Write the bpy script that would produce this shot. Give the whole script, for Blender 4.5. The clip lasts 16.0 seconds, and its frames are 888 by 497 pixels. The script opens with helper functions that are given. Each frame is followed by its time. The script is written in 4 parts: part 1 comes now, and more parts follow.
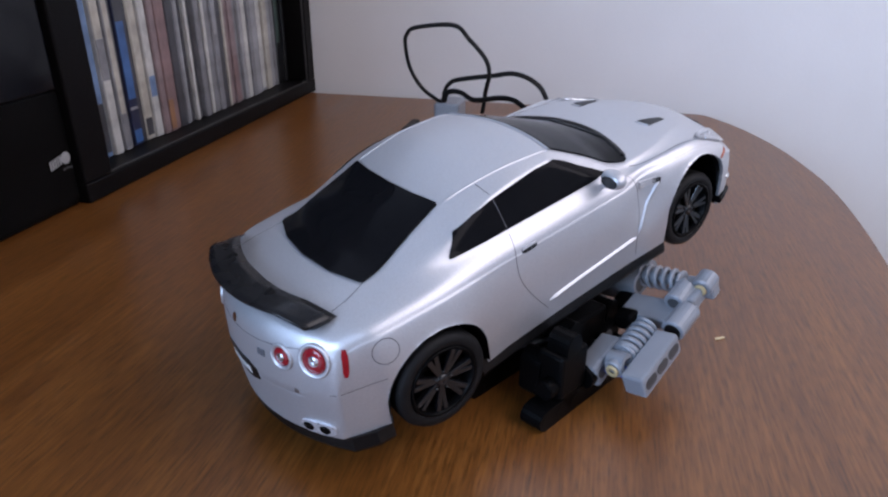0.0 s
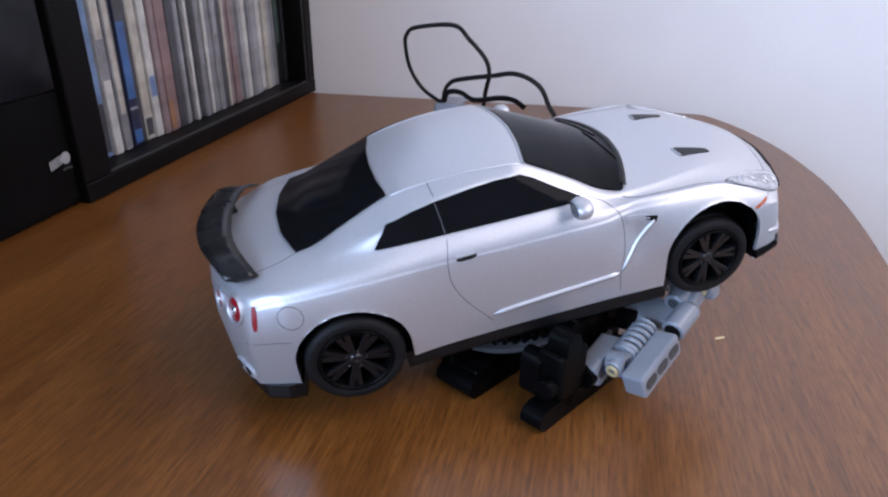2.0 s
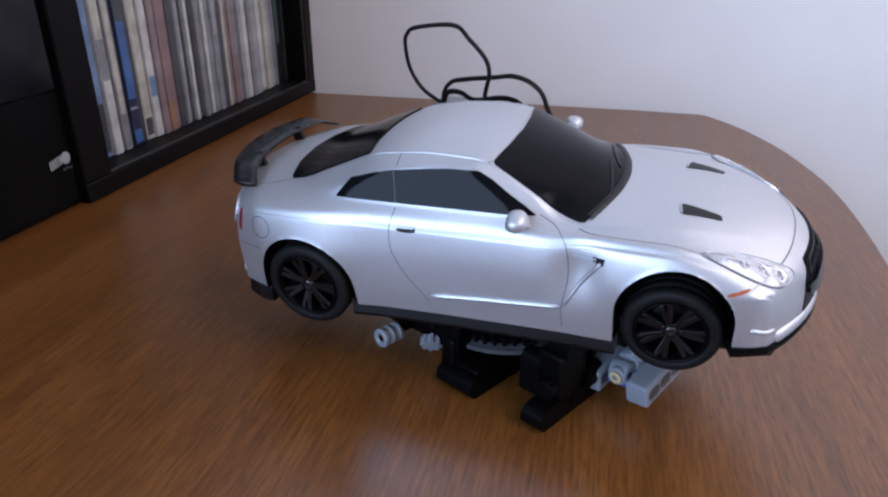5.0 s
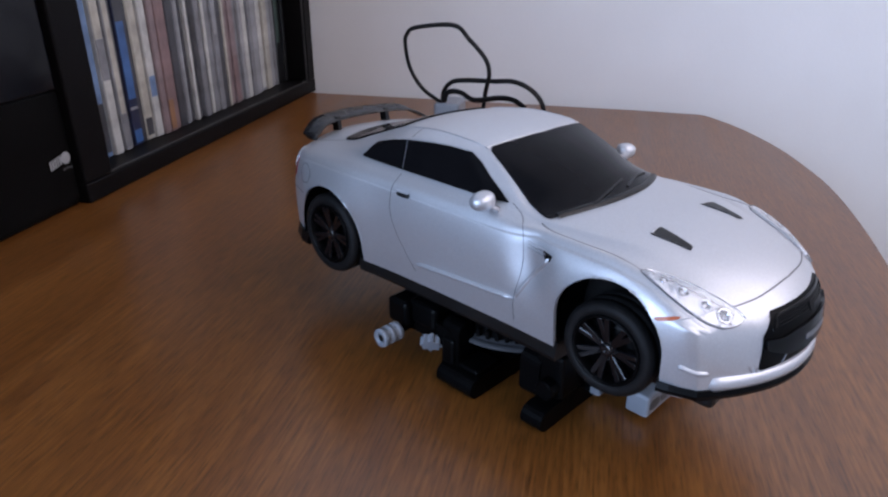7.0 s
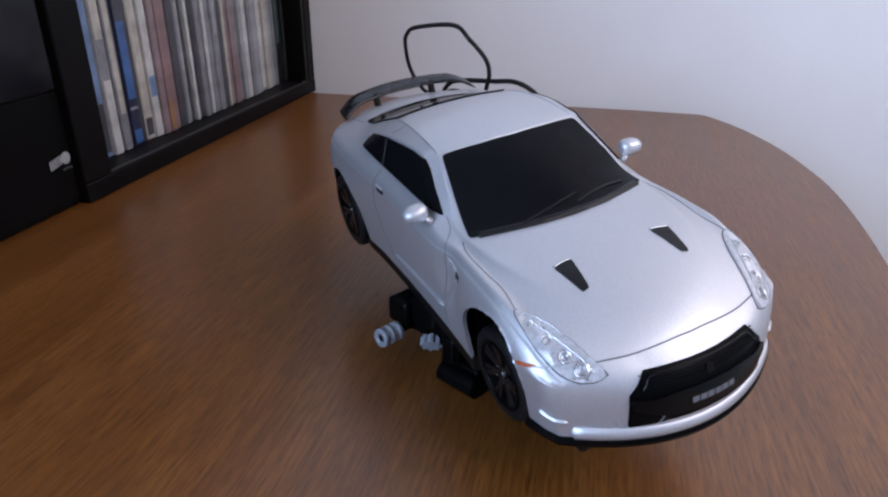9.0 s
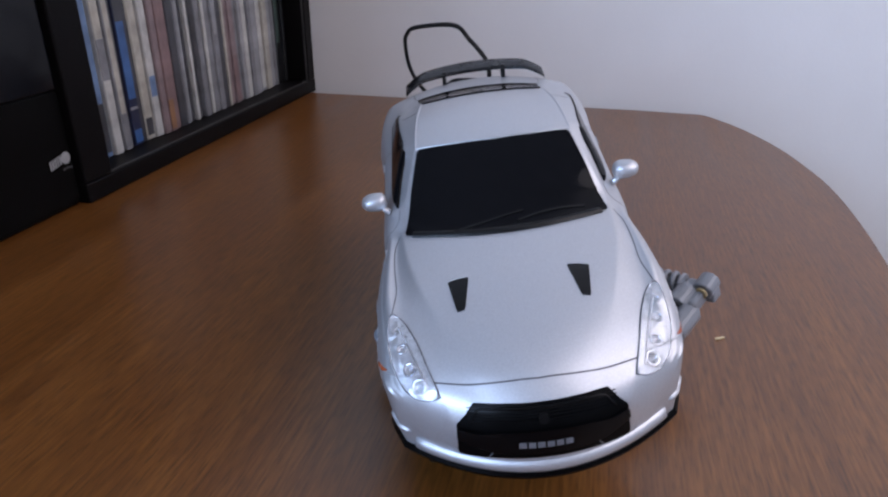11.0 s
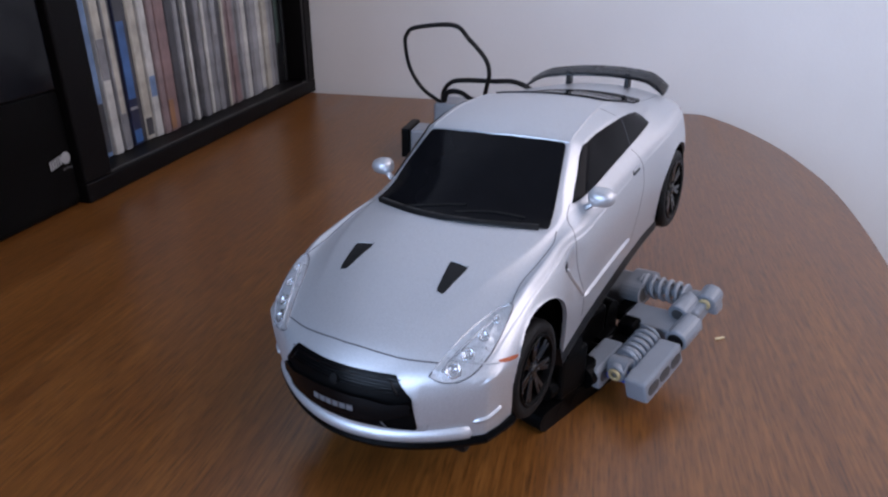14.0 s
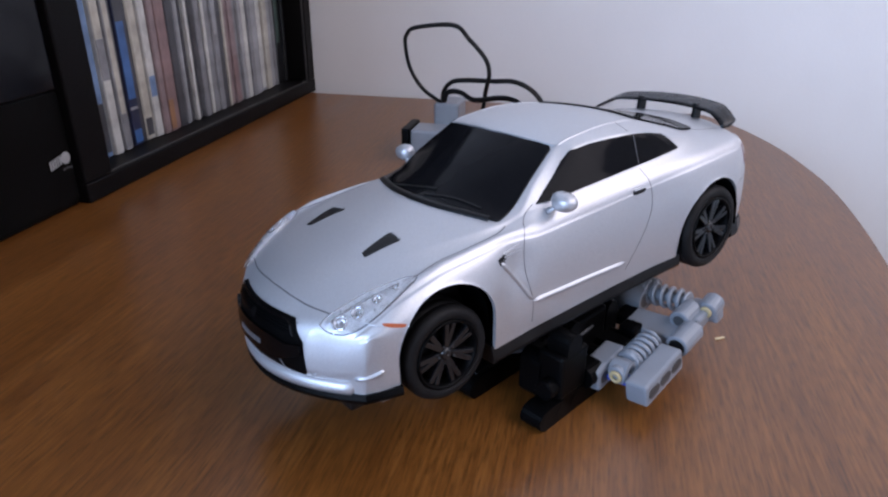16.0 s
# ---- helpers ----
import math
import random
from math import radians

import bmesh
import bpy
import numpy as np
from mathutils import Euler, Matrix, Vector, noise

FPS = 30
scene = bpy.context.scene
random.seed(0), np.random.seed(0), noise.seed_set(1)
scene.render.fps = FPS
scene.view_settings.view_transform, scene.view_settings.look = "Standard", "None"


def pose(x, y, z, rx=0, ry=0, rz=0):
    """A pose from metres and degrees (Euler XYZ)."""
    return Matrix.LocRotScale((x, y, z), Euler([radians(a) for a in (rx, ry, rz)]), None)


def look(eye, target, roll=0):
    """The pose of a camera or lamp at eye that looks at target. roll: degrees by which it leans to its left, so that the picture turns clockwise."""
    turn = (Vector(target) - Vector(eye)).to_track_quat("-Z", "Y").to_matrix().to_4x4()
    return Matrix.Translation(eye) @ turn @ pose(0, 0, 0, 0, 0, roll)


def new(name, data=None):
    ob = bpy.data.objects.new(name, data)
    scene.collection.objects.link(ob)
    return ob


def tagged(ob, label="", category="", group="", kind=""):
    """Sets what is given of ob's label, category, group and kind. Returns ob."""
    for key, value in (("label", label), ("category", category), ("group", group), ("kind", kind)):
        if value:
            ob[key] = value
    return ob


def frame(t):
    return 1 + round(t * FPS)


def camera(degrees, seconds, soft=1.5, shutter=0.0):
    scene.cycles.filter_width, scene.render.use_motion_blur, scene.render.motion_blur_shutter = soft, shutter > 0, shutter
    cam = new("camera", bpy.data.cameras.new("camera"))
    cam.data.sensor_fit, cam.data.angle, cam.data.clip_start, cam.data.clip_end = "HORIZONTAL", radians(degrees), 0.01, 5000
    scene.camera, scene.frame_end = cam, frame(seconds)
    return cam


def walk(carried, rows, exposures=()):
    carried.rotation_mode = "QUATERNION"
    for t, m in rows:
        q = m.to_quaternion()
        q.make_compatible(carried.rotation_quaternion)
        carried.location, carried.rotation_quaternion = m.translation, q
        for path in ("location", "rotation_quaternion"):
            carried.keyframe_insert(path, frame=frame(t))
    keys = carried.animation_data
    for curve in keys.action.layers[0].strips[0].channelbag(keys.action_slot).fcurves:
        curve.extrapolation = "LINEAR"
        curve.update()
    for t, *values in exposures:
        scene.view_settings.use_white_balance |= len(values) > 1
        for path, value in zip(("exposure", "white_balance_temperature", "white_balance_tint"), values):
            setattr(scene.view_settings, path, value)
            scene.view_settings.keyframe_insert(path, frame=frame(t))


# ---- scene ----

# camera: stands still beside the table, aimed down at the toy car
cam = camera(67.0, 16.0, soft=2.3)
EYE = pose(0.0233, -0.2213, 0.1395, 65.36, -0.4, 12.65)
walk(cam, [(0.0, EYE), (16.0, EYE)], exposures=[(t, stops, 6950, 22) for t, stops in
     ((0.0, 0.07), (1.0, 0.26), (2.0, 0.34), (2.5, 0.34), (4.0, 0.26), (6.5, 0.05), (8.5, 0.12), (11.5, -0.12), (12.5, 0.0), (14.5, -0.02), (16.0, 0.14))])

# light: daylight from a window behind the camera, soft sky
world = bpy.data.worlds.new("world")
scene.world = world
world.use_nodes = True
wn = world.node_tree
sky = wn.nodes.new("ShaderNodeTexSky")
sky.sky_type = 'NISHITA'
sky.sun_disc = False
sky.sun_elevation, sky.sun_rotation = radians(40), radians(150)
wn.nodes["Background"].inputs["Strength"].default_value = 0.10
wn.links.new(sky.outputs[0], wn.nodes["Background"].inputs["Color"])


def window_light(m, sx, sy, power, color):
    data = bpy.data.lights.new("window_light", 'AREA')
    data.shape, data.size, data.size_y, data.energy, data.color = 'RECTANGLE', sx, sy, power, color
    ob = new("window_light", data)
    ob.matrix_basis = m
    return ob


window_light(look((0.83, -0.20, 0.86), (0.0, -0.05, 0.12)), 1.2, 0.86, 10.4, (0.90, 0.92, 1.0))
window_light(look((-0.85, -1.47, 0.55), (-0.2, 0.0, 0.1)), 1.05, 0.76, 31, (0.42, 0.66, 1.0))


# ---------------------------------------------------------------- materials
def nodes_of(name):
    m = bpy.data.materials.new(name)
    m.use_nodes = True
    nt = m.node_tree
    return m, nt, nt.nodes["Principled BSDF"]


def simple(name, color, rough=0.5, metal=0.0, coat=0.0, vary=0.12, scale=60.0, bump=0.0, bump_scale=900.0, spec=0.5):
    """A plain material with a light mottling, grain relief and uneven gloss."""
    m, nt, b = nodes_of(name)
    L, N = nt.links.new, nt.nodes.new
    co = N("ShaderNodeTexCoord")
    no = N("ShaderNodeTexNoise")
    no.inputs["Scale"].default_value = scale
    no.inputs["Detail"].default_value = 6
    L(co.outputs["Object"], no.inputs["Vector"])
    ramp = N("ShaderNodeMapRange")
    ramp.inputs["From Min"].default_value, ramp.inputs["From Max"].default_value = 0.3, 0.7
    ramp.inputs["To Min"].default_value, ramp.inputs["To Max"].default_value = 1 - vary, 1 + vary
    L(no.outputs["Fac"], ramp.inputs["Value"])
    mul = N("ShaderNodeVectorMath")
    mul.operation = 'SCALE'
    mul.inputs[0].default_value = color
    L(ramp.outputs[0], mul.inputs["Scale"])
    L(mul.outputs[0], b.inputs["Base Color"])
    rr = N("ShaderNodeMapRange")
    rr.inputs["To Min"].default_value, rr.inputs["To Max"].default_value = max(rough - 0.08, 0.02), rough + 0.08
    L(no.outputs["Fac"], rr.inputs["Value"])
    L(rr.outputs[0], b.inputs["Roughness"])
    b.inputs["Metallic"].default_value = metal
    b.inputs["Coat Weight"].default_value = coat
    b.inputs["Specular IOR Level"].default_value = spec
    if bump:
        n2 = N("ShaderNodeTexNoise")
        n2.inputs["Scale"].default_value = bump_scale
        L(co.outputs["Object"], n2.inputs["Vector"])
        bp = N("ShaderNodeBump")
        bp.inputs["Strength"].default_value = bump
        bp.inputs["Distance"].default_value = 0.001
        L(n2.outputs["Fac"], bp.inputs["Height"])
        L(bp.outputs[0], b.inputs["Normal"])
    return m


def wood_veneer():
    """Orange-brown oak veneer, fine grain streaks along y."""
    m, nt, b = nodes_of("oak_veneer")
    L, N = nt.links.new, nt.nodes.new
    co = N("ShaderNodeTexCoord")
    mp = N("ShaderNodeMapping")
    mp.inputs["Scale"].default_value = (1, 0.045, 1)
    L(co.outputs["Object"], mp.inputs["Vector"])
    fine = N("ShaderNodeTexNoise")
    fine.inputs["Scale"].default_value, fine.inputs["Detail"].default_value = 760, 5
    L(mp.outputs[0], fine.inputs["Vector"])
    mp2 = N("ShaderNodeMapping")
    mp2.inputs["Scale"].default_value = (1, 0.09, 1)
    L(co.outputs["Object"], mp2.inputs["Vector"])
    wide = N("ShaderNodeTexNoise")
    wide.inputs["Scale"].default_value, wide.inputs["Detail"].default_value, wide.inputs["Distortion"].default_value = 45, 4, 0.6
    L(mp2.outputs[0], wide.inputs["Vector"])
    mp3 = N("ShaderNodeMapping")
    mp3.inputs["Scale"].default_value = (1, 0.10, 1)
    L(co.outputs["Object"], mp3.inputs["Vector"])
    pore = N("ShaderNodeTexNoise")
    pore.inputs["Scale"].default_value, pore.inputs["Detail"].default_value = 1150, 3
    L(mp3.outputs[0], pore.inputs["Vector"])
    cut = N("ShaderNodeMapRange")
    cut.inputs["From Min"].default_value, cut.inputs["From Max"].default_value = 0.30, 0.52
    cut.inputs["To Min"].default_value, cut.inputs["To Max"].default_value = 0.60, 1.04
    L(pore.outputs["Fac"], cut.inputs["Value"])
    dark = N("ShaderNodeVectorMath")
    dark.operation = 'SCALE'
    L(cut.outputs[0], dark.inputs["Scale"])
    r1 = N("ShaderNodeValToRGB")
    e = r1.color_ramp.elements
    e[0].position, e[0].color = 0.32, (0.088, 0.0285, 0.0056, 1)
    e[1].position, e[1].color = 0.68, (0.215, 0.0800, 0.0170, 1)
    mid = e.new(0.5)
    mid.color = (0.145, 0.0500, 0.0096, 1)
    mixf = N("ShaderNodeMix")
    mixf.inputs["Factor"].default_value = 0.38
    L(fine.outputs["Fac"], mixf.inputs["A"])
    L(wide.outputs["Fac"], mixf.inputs["B"])
    L(mixf.outputs["Result"], r1.inputs["Fac"])
    L(r1.outputs["Color"], dark.inputs[0])
    L(dark.outputs[0], b.inputs["Base Color"])
    rr = N("ShaderNodeMapRange")
    rr.inputs["To Min"].default_value, rr.inputs["To Max"].default_value = 0.24, 0.38
    L(wide.outputs["Fac"], rr.inputs["Value"])
    L(rr.outputs[0], b.inputs["Roughness"])
    bp = N("ShaderNodeBump")
    b.inputs["Specular IOR Level"].default_value = 0.72
    bp.inputs["Strength"].default_value, bp.inputs["Distance"].default_value = 0.12, 0.0004
    L(fine.outputs["Fac"], bp.inputs["Height"])
    L(bp.outputs[0], b.inputs["Normal"])
    return m


def car_paint():
    m, nt, b = nodes_of("silver_paint")
    L, N = nt.links.new, nt.nodes.new
    co = N("ShaderNodeTexCoord")
    fl = N("ShaderNodeTexNoise")
    fl.inputs["Scale"].default_value, fl.inputs["Detail"].default_value = 2600, 2
    L(co.outputs["Object"], fl.inputs["Vector"])
    r = N("ShaderNodeValToRGB")
    r.color_ramp.elements[0].color = (0.45, 0.46, 0.485, 1)
    r.color_ramp.elements[1].color = (0.62, 0.63, 0.655, 1)
    L(fl.outputs["Fac"], r.inputs["Fac"])
    L(r.outputs["Color"], b.inputs["Base Color"])
    b.inputs["Metallic"].default_value = 0.72
    b.inputs["Roughness"].default_value = 0.45
    b.inputs["Coat Weight"].default_value = 0.3
    b.inputs["Coat Roughness"].default_value = 0.1
    bp = N("ShaderNodeBump")
    bp.inputs["Strength"].default_value, bp.inputs["Distance"].default_value = 0.05, 0.0002
    L(fl.outputs["Fac"], bp.inputs["Height"])
    L(bp.outputs[0], b.inputs["Normal"])
    return m


def clear_plastic(name, tint, rough=0.06):
    m, nt, b = nodes_of(name)
    b.inputs["Base Color"].default_value = (*tint, 1)
    b.inputs["Roughness"].default_value = rough
    b.inputs["Transmission Weight"].default_value = 0.9
    b.inputs["IOR"].default_value = 1.45
    return m


OAK = wood_veneer()
WALL = simple("matt_white_paint", (0.75, 0.73, 0.715), 0.75, vary=0.03, scale=9, bump=0.12, bump_scale=420)
CEIL = simple("ceiling_paint", (0.8, 0.8, 0.8), 0.8, vary=0.02, scale=5)
FLOORM = simple("carpet", (0.22, 0.19, 0.16), 0.9, vary=0.2, scale=70, bump=0.5, bump_scale=700)
SHELF = simple("black_brown_board", (0.0035, 0.003, 0.0032), 0.45, vary=0.3, scale=40, bump=0.1, bump_scale=300, spec=0.1)
# pale grey that stands for light caught on the shelf's front edges
EDGE_GLINT = simple("board_edge_glint", (0.028, 0.027, 0.027), 0.5, vary=0.4, scale=90)
BOXGLOSS = simple("gloss_black_panel", (0.003, 0.003, 0.0045), 0.14, vary=0.2, scale=30, spec=0.3)
BOXMATT = simple("matt_black_panel", (0.0015, 0.0015, 0.0015), 0.4, vary=0.3, scale=60, bump=0.1, spec=0.1)
LOGO = simple("pale_print", (0.62, 0.62, 0.60), 0.5)
DIMLOGO = simple("dull_pale_print", (0.30, 0.30, 0.30), 0.5)
PAINT = car_paint()
TINT = simple("smoked_window", (0.005, 0.005, 0.006), 0.1, vary=0.1, scale=200, spec=0.06)
BLACKP = simple("black_plastic", (0.003, 0.003, 0.0033), 0.4, vary=0.25, scale=150, bump=0.05, spec=0.3)
GLOSSP = simple("gloss_black_plastic", (0.006, 0.006, 0.007), 0.16, vary=0.2, scale=150)
CARBON = simple("carbon_wing", (0.007, 0.007, 0.008), 0.27, vary=0.04, scale=100, spec=0.35)
RUBBER = simple("rubber", (0.0045, 0.0045, 0.005), 0.6, spec=0.22, vary=0.25, scale=200, bump=0.2, bump_scale=1500)
RIM = simple("black_rim", (0.005, 0.005, 0.006), 0.13, vary=0.2, scale=300, spec=0.38)
GRILLE = simple("grille_black", (0.0022, 0.0022, 0.0026), 0.2, vary=0.2, scale=300, spec=0.14)
SEAM = simple("panel_gap", (0.09, 0.09, 0.10), 0.6)
CHROME = simple("chrome", (0.72, 0.73, 0.76), 0.14, metal=1.0, vary=0.06, scale=300)
RED = simple("red_lens", (0.26, 0.010, 0.016), 0.1, vary=0.15, scale=400)
ORANGE = simple("orange_lens", (0.42, 0.10, 0.04), 0.25, vary=0.1, scale=400)
LENS = clear_plastic("clear_lens", (0.93, 0.95, 0.97))
BRICK_GREY = simple("bluish_grey_brick_plastic", (0.20, 0.218, 0.245), 0.32, vary=0.06, scale=120, bump=0.03)
BRICK_BLACK = simple("black_brick_plastic", (0.0018, 0.0018, 0.002), 0.34, vary=0.2, scale=120, bump=0.03, spec=0.06)
BRICK_MID = simple("mid_grey_brick_plastic", (0.055, 0.057, 0.062), 0.35, vary=0.1, scale=120, bump=0.03)
# flat tone for the shade in holes and slots, and for dim print
SHADE_AND_MARK_GREY = simple("hole_shade_and_mark_grey", (0.045, 0.047, 0.05), 0.4, vary=0.1, scale=120)
TAN = simple("tan_brick_plastic", (0.46, 0.36, 0.19), 0.4)
BLUE = simple("blue_brick_plastic", (0.03, 0.07, 0.36), 0.35)
CABLE = simple("cable_sheath", (0.004, 0.004, 0.0045), 0.45, vary=0.2, scale=200, spec=0.15)
LAMPIN = simple("lamp_housing", (0.66, 0.67, 0.70), 0.3, metal=0.6, vary=0.2, scale=700)
BADGE = simple("dull_silver_print", (0.15, 0.155, 0.17), 0.4, metal=0.3)
PAPER = simple("scrap_paper", (0.7, 0.58, 0.36), 0.8)

# ---------------------------------------------------------------- mesh helpers (millimetres in, metres out)
MM = 0.001


def part(name, bm, material, parent=None, label="", smooth=False):
    """Links a bmesh in millimetres as one mesh object under a thing or a part."""
    bmesh.ops.scale(bm, vec=(MM, MM, MM), verts=bm.verts)
    bmesh.ops.recalc_face_normals(bm, faces=bm.faces)
    me = bpy.data.meshes.new(name)
    bm.to_mesh(me)
    bm.free()
    me.materials.append(material)
    if smooth:
        me.polygons.foreach_set("use_smooth", [True] * len(me.polygons))
    ob = new(name, me)
    ob.parent = parent
    if label:
        ob["label"] = label
    return ob


def thing(name, label, category, m=None, group="", kind=""):
    ob = new(name)
    if m is not None:
        ob.matrix_basis = m
    ob.empty_display_size = 0.01
    return tagged(ob, label, category, group, kind)


def box(bm, x0, y0, z0, x1, y1, z1, bevel=0.0, m=None, seg=2):
    r = bmesh.ops.create_cube(bm, size=1)
    vs = r["verts"]
    for v in vs:
        v.co = Vector(((x0 + x1) / 2 + v.co.x * (x1 - x0), (y0 + y1) / 2 + v.co.y * (y1 - y0), (z0 + z1) / 2 + v.co.z * (z1 - z0)))
    if bevel:
        es = list({e for v in vs for e in v.link_edges})
        out = bmesh.ops.bevel(bm, geom=es, offset=bevel, segments=seg, affect='EDGES', profile=0.5)
        vs = list({v for f in out["faces"] for v in f.verts} | {v for v in vs if v.is_valid})
    if m is not None:
        bmesh.ops.transform(bm, matrix=m, verts=vs)
    return vs


def lathe(bm, profile, n=32, m=None, closed=True):
    """Turns (radius, height) pairs round z."""
    rings = []
    for r, h in profile:
        rings.append([bm.verts.new((r * math.cos(2 * math.pi * k / n), r * math.sin(2 * math.pi * k / n), h)) for k in range(n)])
    pairs = list(zip(rings, rings[1:] + (rings[:1] if closed else [])))
    for a, b in pairs:
        for k in range(n):
            bm.faces.new((a[k], a[(k + 1) % n], b[(k + 1) % n], b[k]))
    if not closed:
        for ring in (rings[0], rings[-1]):
            bm.faces.new(ring)
    vs = [v for r in rings for v in r]
    if m is not None:
        bmesh.ops.transform(bm, matrix=m, verts=vs)
    return vs


def tube(bm, pts, rx, ry=None, n=8, caps=True):
    """A tube along points; rx across, ry thick (a flat cable when they differ)."""
    ry = ry or rx
    pts = [Vector(p) for p in pts]
    rings, side = [], None
    for i, p in enumerate(pts):
        t = (pts[min(i + 1, len(pts) - 1)] - pts[max(i - 1, 0)]).normalized()
        if side is None:
            side = t.cross(Vector((0.2, 0.3, 1))).normalized()
        side = (side - t * side.dot(t)).normalized()
        up = t.cross(side)
        rings.append([bm.verts.new(p + side * rx * math.cos(2 * math.pi * k / n) + up * ry * math.sin(2 * math.pi * k / n)) for k in range(n)])
    for a, b in zip(rings, rings[1:]):
        for k in range(n):
            bm.faces.new((a[k], a[(k + 1) % n], b[(k + 1) % n], b[k]))
    if caps:
        bm.faces.new(rings[0])
        bm.faces.new(rings[-1])


def spline(pts, n=8):
    """Catmull-Rom through points."""
    P = [Vector(p) for p in pts]
    P = [P[0] * 2 - P[1]] + P + [P[-1] * 2 - P[-2]]
    out = []
    for i in range(1, len(P) - 2):
        for k in range(n):
            t = k / n
            a, b, c, d = P[i - 1], P[i], P[i + 1], P[i + 2]
            out.append(0.5 * ((2 * b) + (c - a) * t + (2 * a - 5 * b + 4 * c - d) * t * t + (3 * b - a - 3 * c + d) * t ** 3))
    out.append(P[-2])
    return out


def prism(bm, outline, z0, z1, bevel=0.0, m=None):
    """A solid between two heights over an outline in x, y."""
    lo = [bm.verts.new((x, y, z0)) for x, y in outline]
    hi = [bm.verts.new((x, y, z1)) for x, y in outline]
    n = len(lo)
    bm.faces.new(lo[::-1])
    top = bm.faces.new(hi)
    for k in range(n):
        bm.faces.new((lo[k], lo[(k + 1) % n], hi[(k + 1) % n], hi[k]))
    vs = lo + hi
    if bevel:
        es = [e for e in top.edges]
        out = bmesh.ops.bevel(bm, geom=es, offset=bevel, segments=3, affect='EDGES', profile=0.5)
        vs = [v for v in set(vs) | {v for f in out["faces"] for v in f.verts} if v.is_valid]
    if m is not None:
        bmesh.ops.transform(bm, matrix=m, verts=vs)
    return vs


def beam_outline(length, width, n=8):
    """Outline of a round-ended beam from 0 to length along x."""
    r = width / 2
    pts = [(r * math.cos(a), r * math.sin(a)) for a in [math.pi / 2 + math.pi * k / n for k in range(n + 1)]]
    pts += [(length + r * math.cos(a), r * math.sin(a)) for a in [-math.pi / 2 + math.pi * k / n for k in range(n + 1)]]
    return pts


# ---------------------------------------------------------------- setting
def structure(name, bm, material, label, category):
    return tagged(part(name, bm, material), label, category, kind="structure")


def build_room():
    bm = bmesh.new()
    box(bm, -1600, 425, -760, 980, 545, 1920)
    structure("wall_north", bm, WALL, "plain off-white painted wall behind the table", "wall")
    bm = bmesh.new()
    box(bm, -1720, -1620, -760, -1600, 545, 1920)
    structure("wall_west", bm, WALL, "plain off-white painted side wall", "wall")
    # wide windows behind the camera and beside the table
    bm = bmesh.new()
    for a in ((-1600, -1620, -760, -1400, -1500, 1920), (-300, -1620, -760, 980, -1500, 1920),
              (-1400, -1620, -760, -300, -1500, 140), (-1400, -1620, 960, -300, -1500, 1920)):
        box(bm, *a)
    structure("wall_south", bm, WALL, "off-white wall with a wide window opening", "wall")
    bm = bmesh.new()
    for a in ((860, -1500, -760, 980, -850, 1920), (860, -850, -760, 980, 424.8, 380), (860, -850, 1340, 980, 424.8, 1920)):
        box(bm, *a)
    structure("wall_east", bm, WALL, "off-white wall with a wide window opening", "wall")
    bm = bmesh.new()
    box(bm, -1720, -1620, -860, 980, 545, -760)
    structure("floor", bm, FLOORM, "plain grey-brown carpet floor", "floor")
    bm = bmesh.new()
    box(bm, -1720, -1620, 1920, 980, 545, 2000)
    structure("ceiling", bm, CEIL, "plain white painted ceiling", "ceiling")


def build_table():
    t = thing("table", "orange-brown oak veneer table with a rounded back corner", "table", pose(0, 0, 0))
    edge = spline([(119, 411, 0), (143, 368, 0), (160, 318, 0), (169, 272, 0), (174, 222, 0), (173, 165, 0), (168, 105, 0), (158, 20, 0), (140, -90, 0), (110, -220, 0), (70, -340, 0), (20, -430, 0)], 5)
    pts = [(-720, 412), (60, 412)] + [(p.x, p.y) for p in edge] + [(-720, -430)]
    bm = bmesh.new()
    prism(bm, pts, -24, 0, bevel=2.5)
    part("tabletop", bm, OAK, t)
    for x in (-680, 60):
        for y in (-390, 340):
            bm = bmesh.new()
            box(bm, x, y, -760, x + 55, y + 55, -24.2, 3)
            part("leg", bm, OAK, t)


build_room()
build_table()


# ---------------------------------------------------------------- toy car (millimetres; x forward, y left, z up from the tyres' foot)
from mathutils.bvhtree import BVHTree


def curve(keys):
    """A smooth function through (s, value) pairs, without overshoot."""
    X = np.array([k[0] for k in keys], float)
    Y = np.array([k[1] for k in keys], float)
    h, d = np.diff(X), np.diff(Y) / np.diff(X)
    m = np.zeros(len(X))
    m[0], m[-1] = d[0], d[-1]
    for i in range(1, len(X) - 1):
        if d[i - 1] * d[i] > 0:
            w1, w2 = 2 * h[i] + h[i - 1], h[i] + 2 * h[i - 1]
            m[i] = (w1 + w2) / (w1 / d[i - 1] + w2 / d[i])

    def f(s):
        i = int(min(max(np.searchsorted(X, s) - 1, 0), len(X) - 2))
        t = (s - X[i]) / h[i]
        t = min(max(t, 0.0), 1.0)
        return float((1 + 2 * t) * (1 - t) ** 2 * Y[i] + t * (1 - t) ** 2 * h[i] * m[i] + t * t * (3 - 2 * t) * Y[i + 1] + t * t * (t - 1) * h[i] * m[i + 1])
    return f


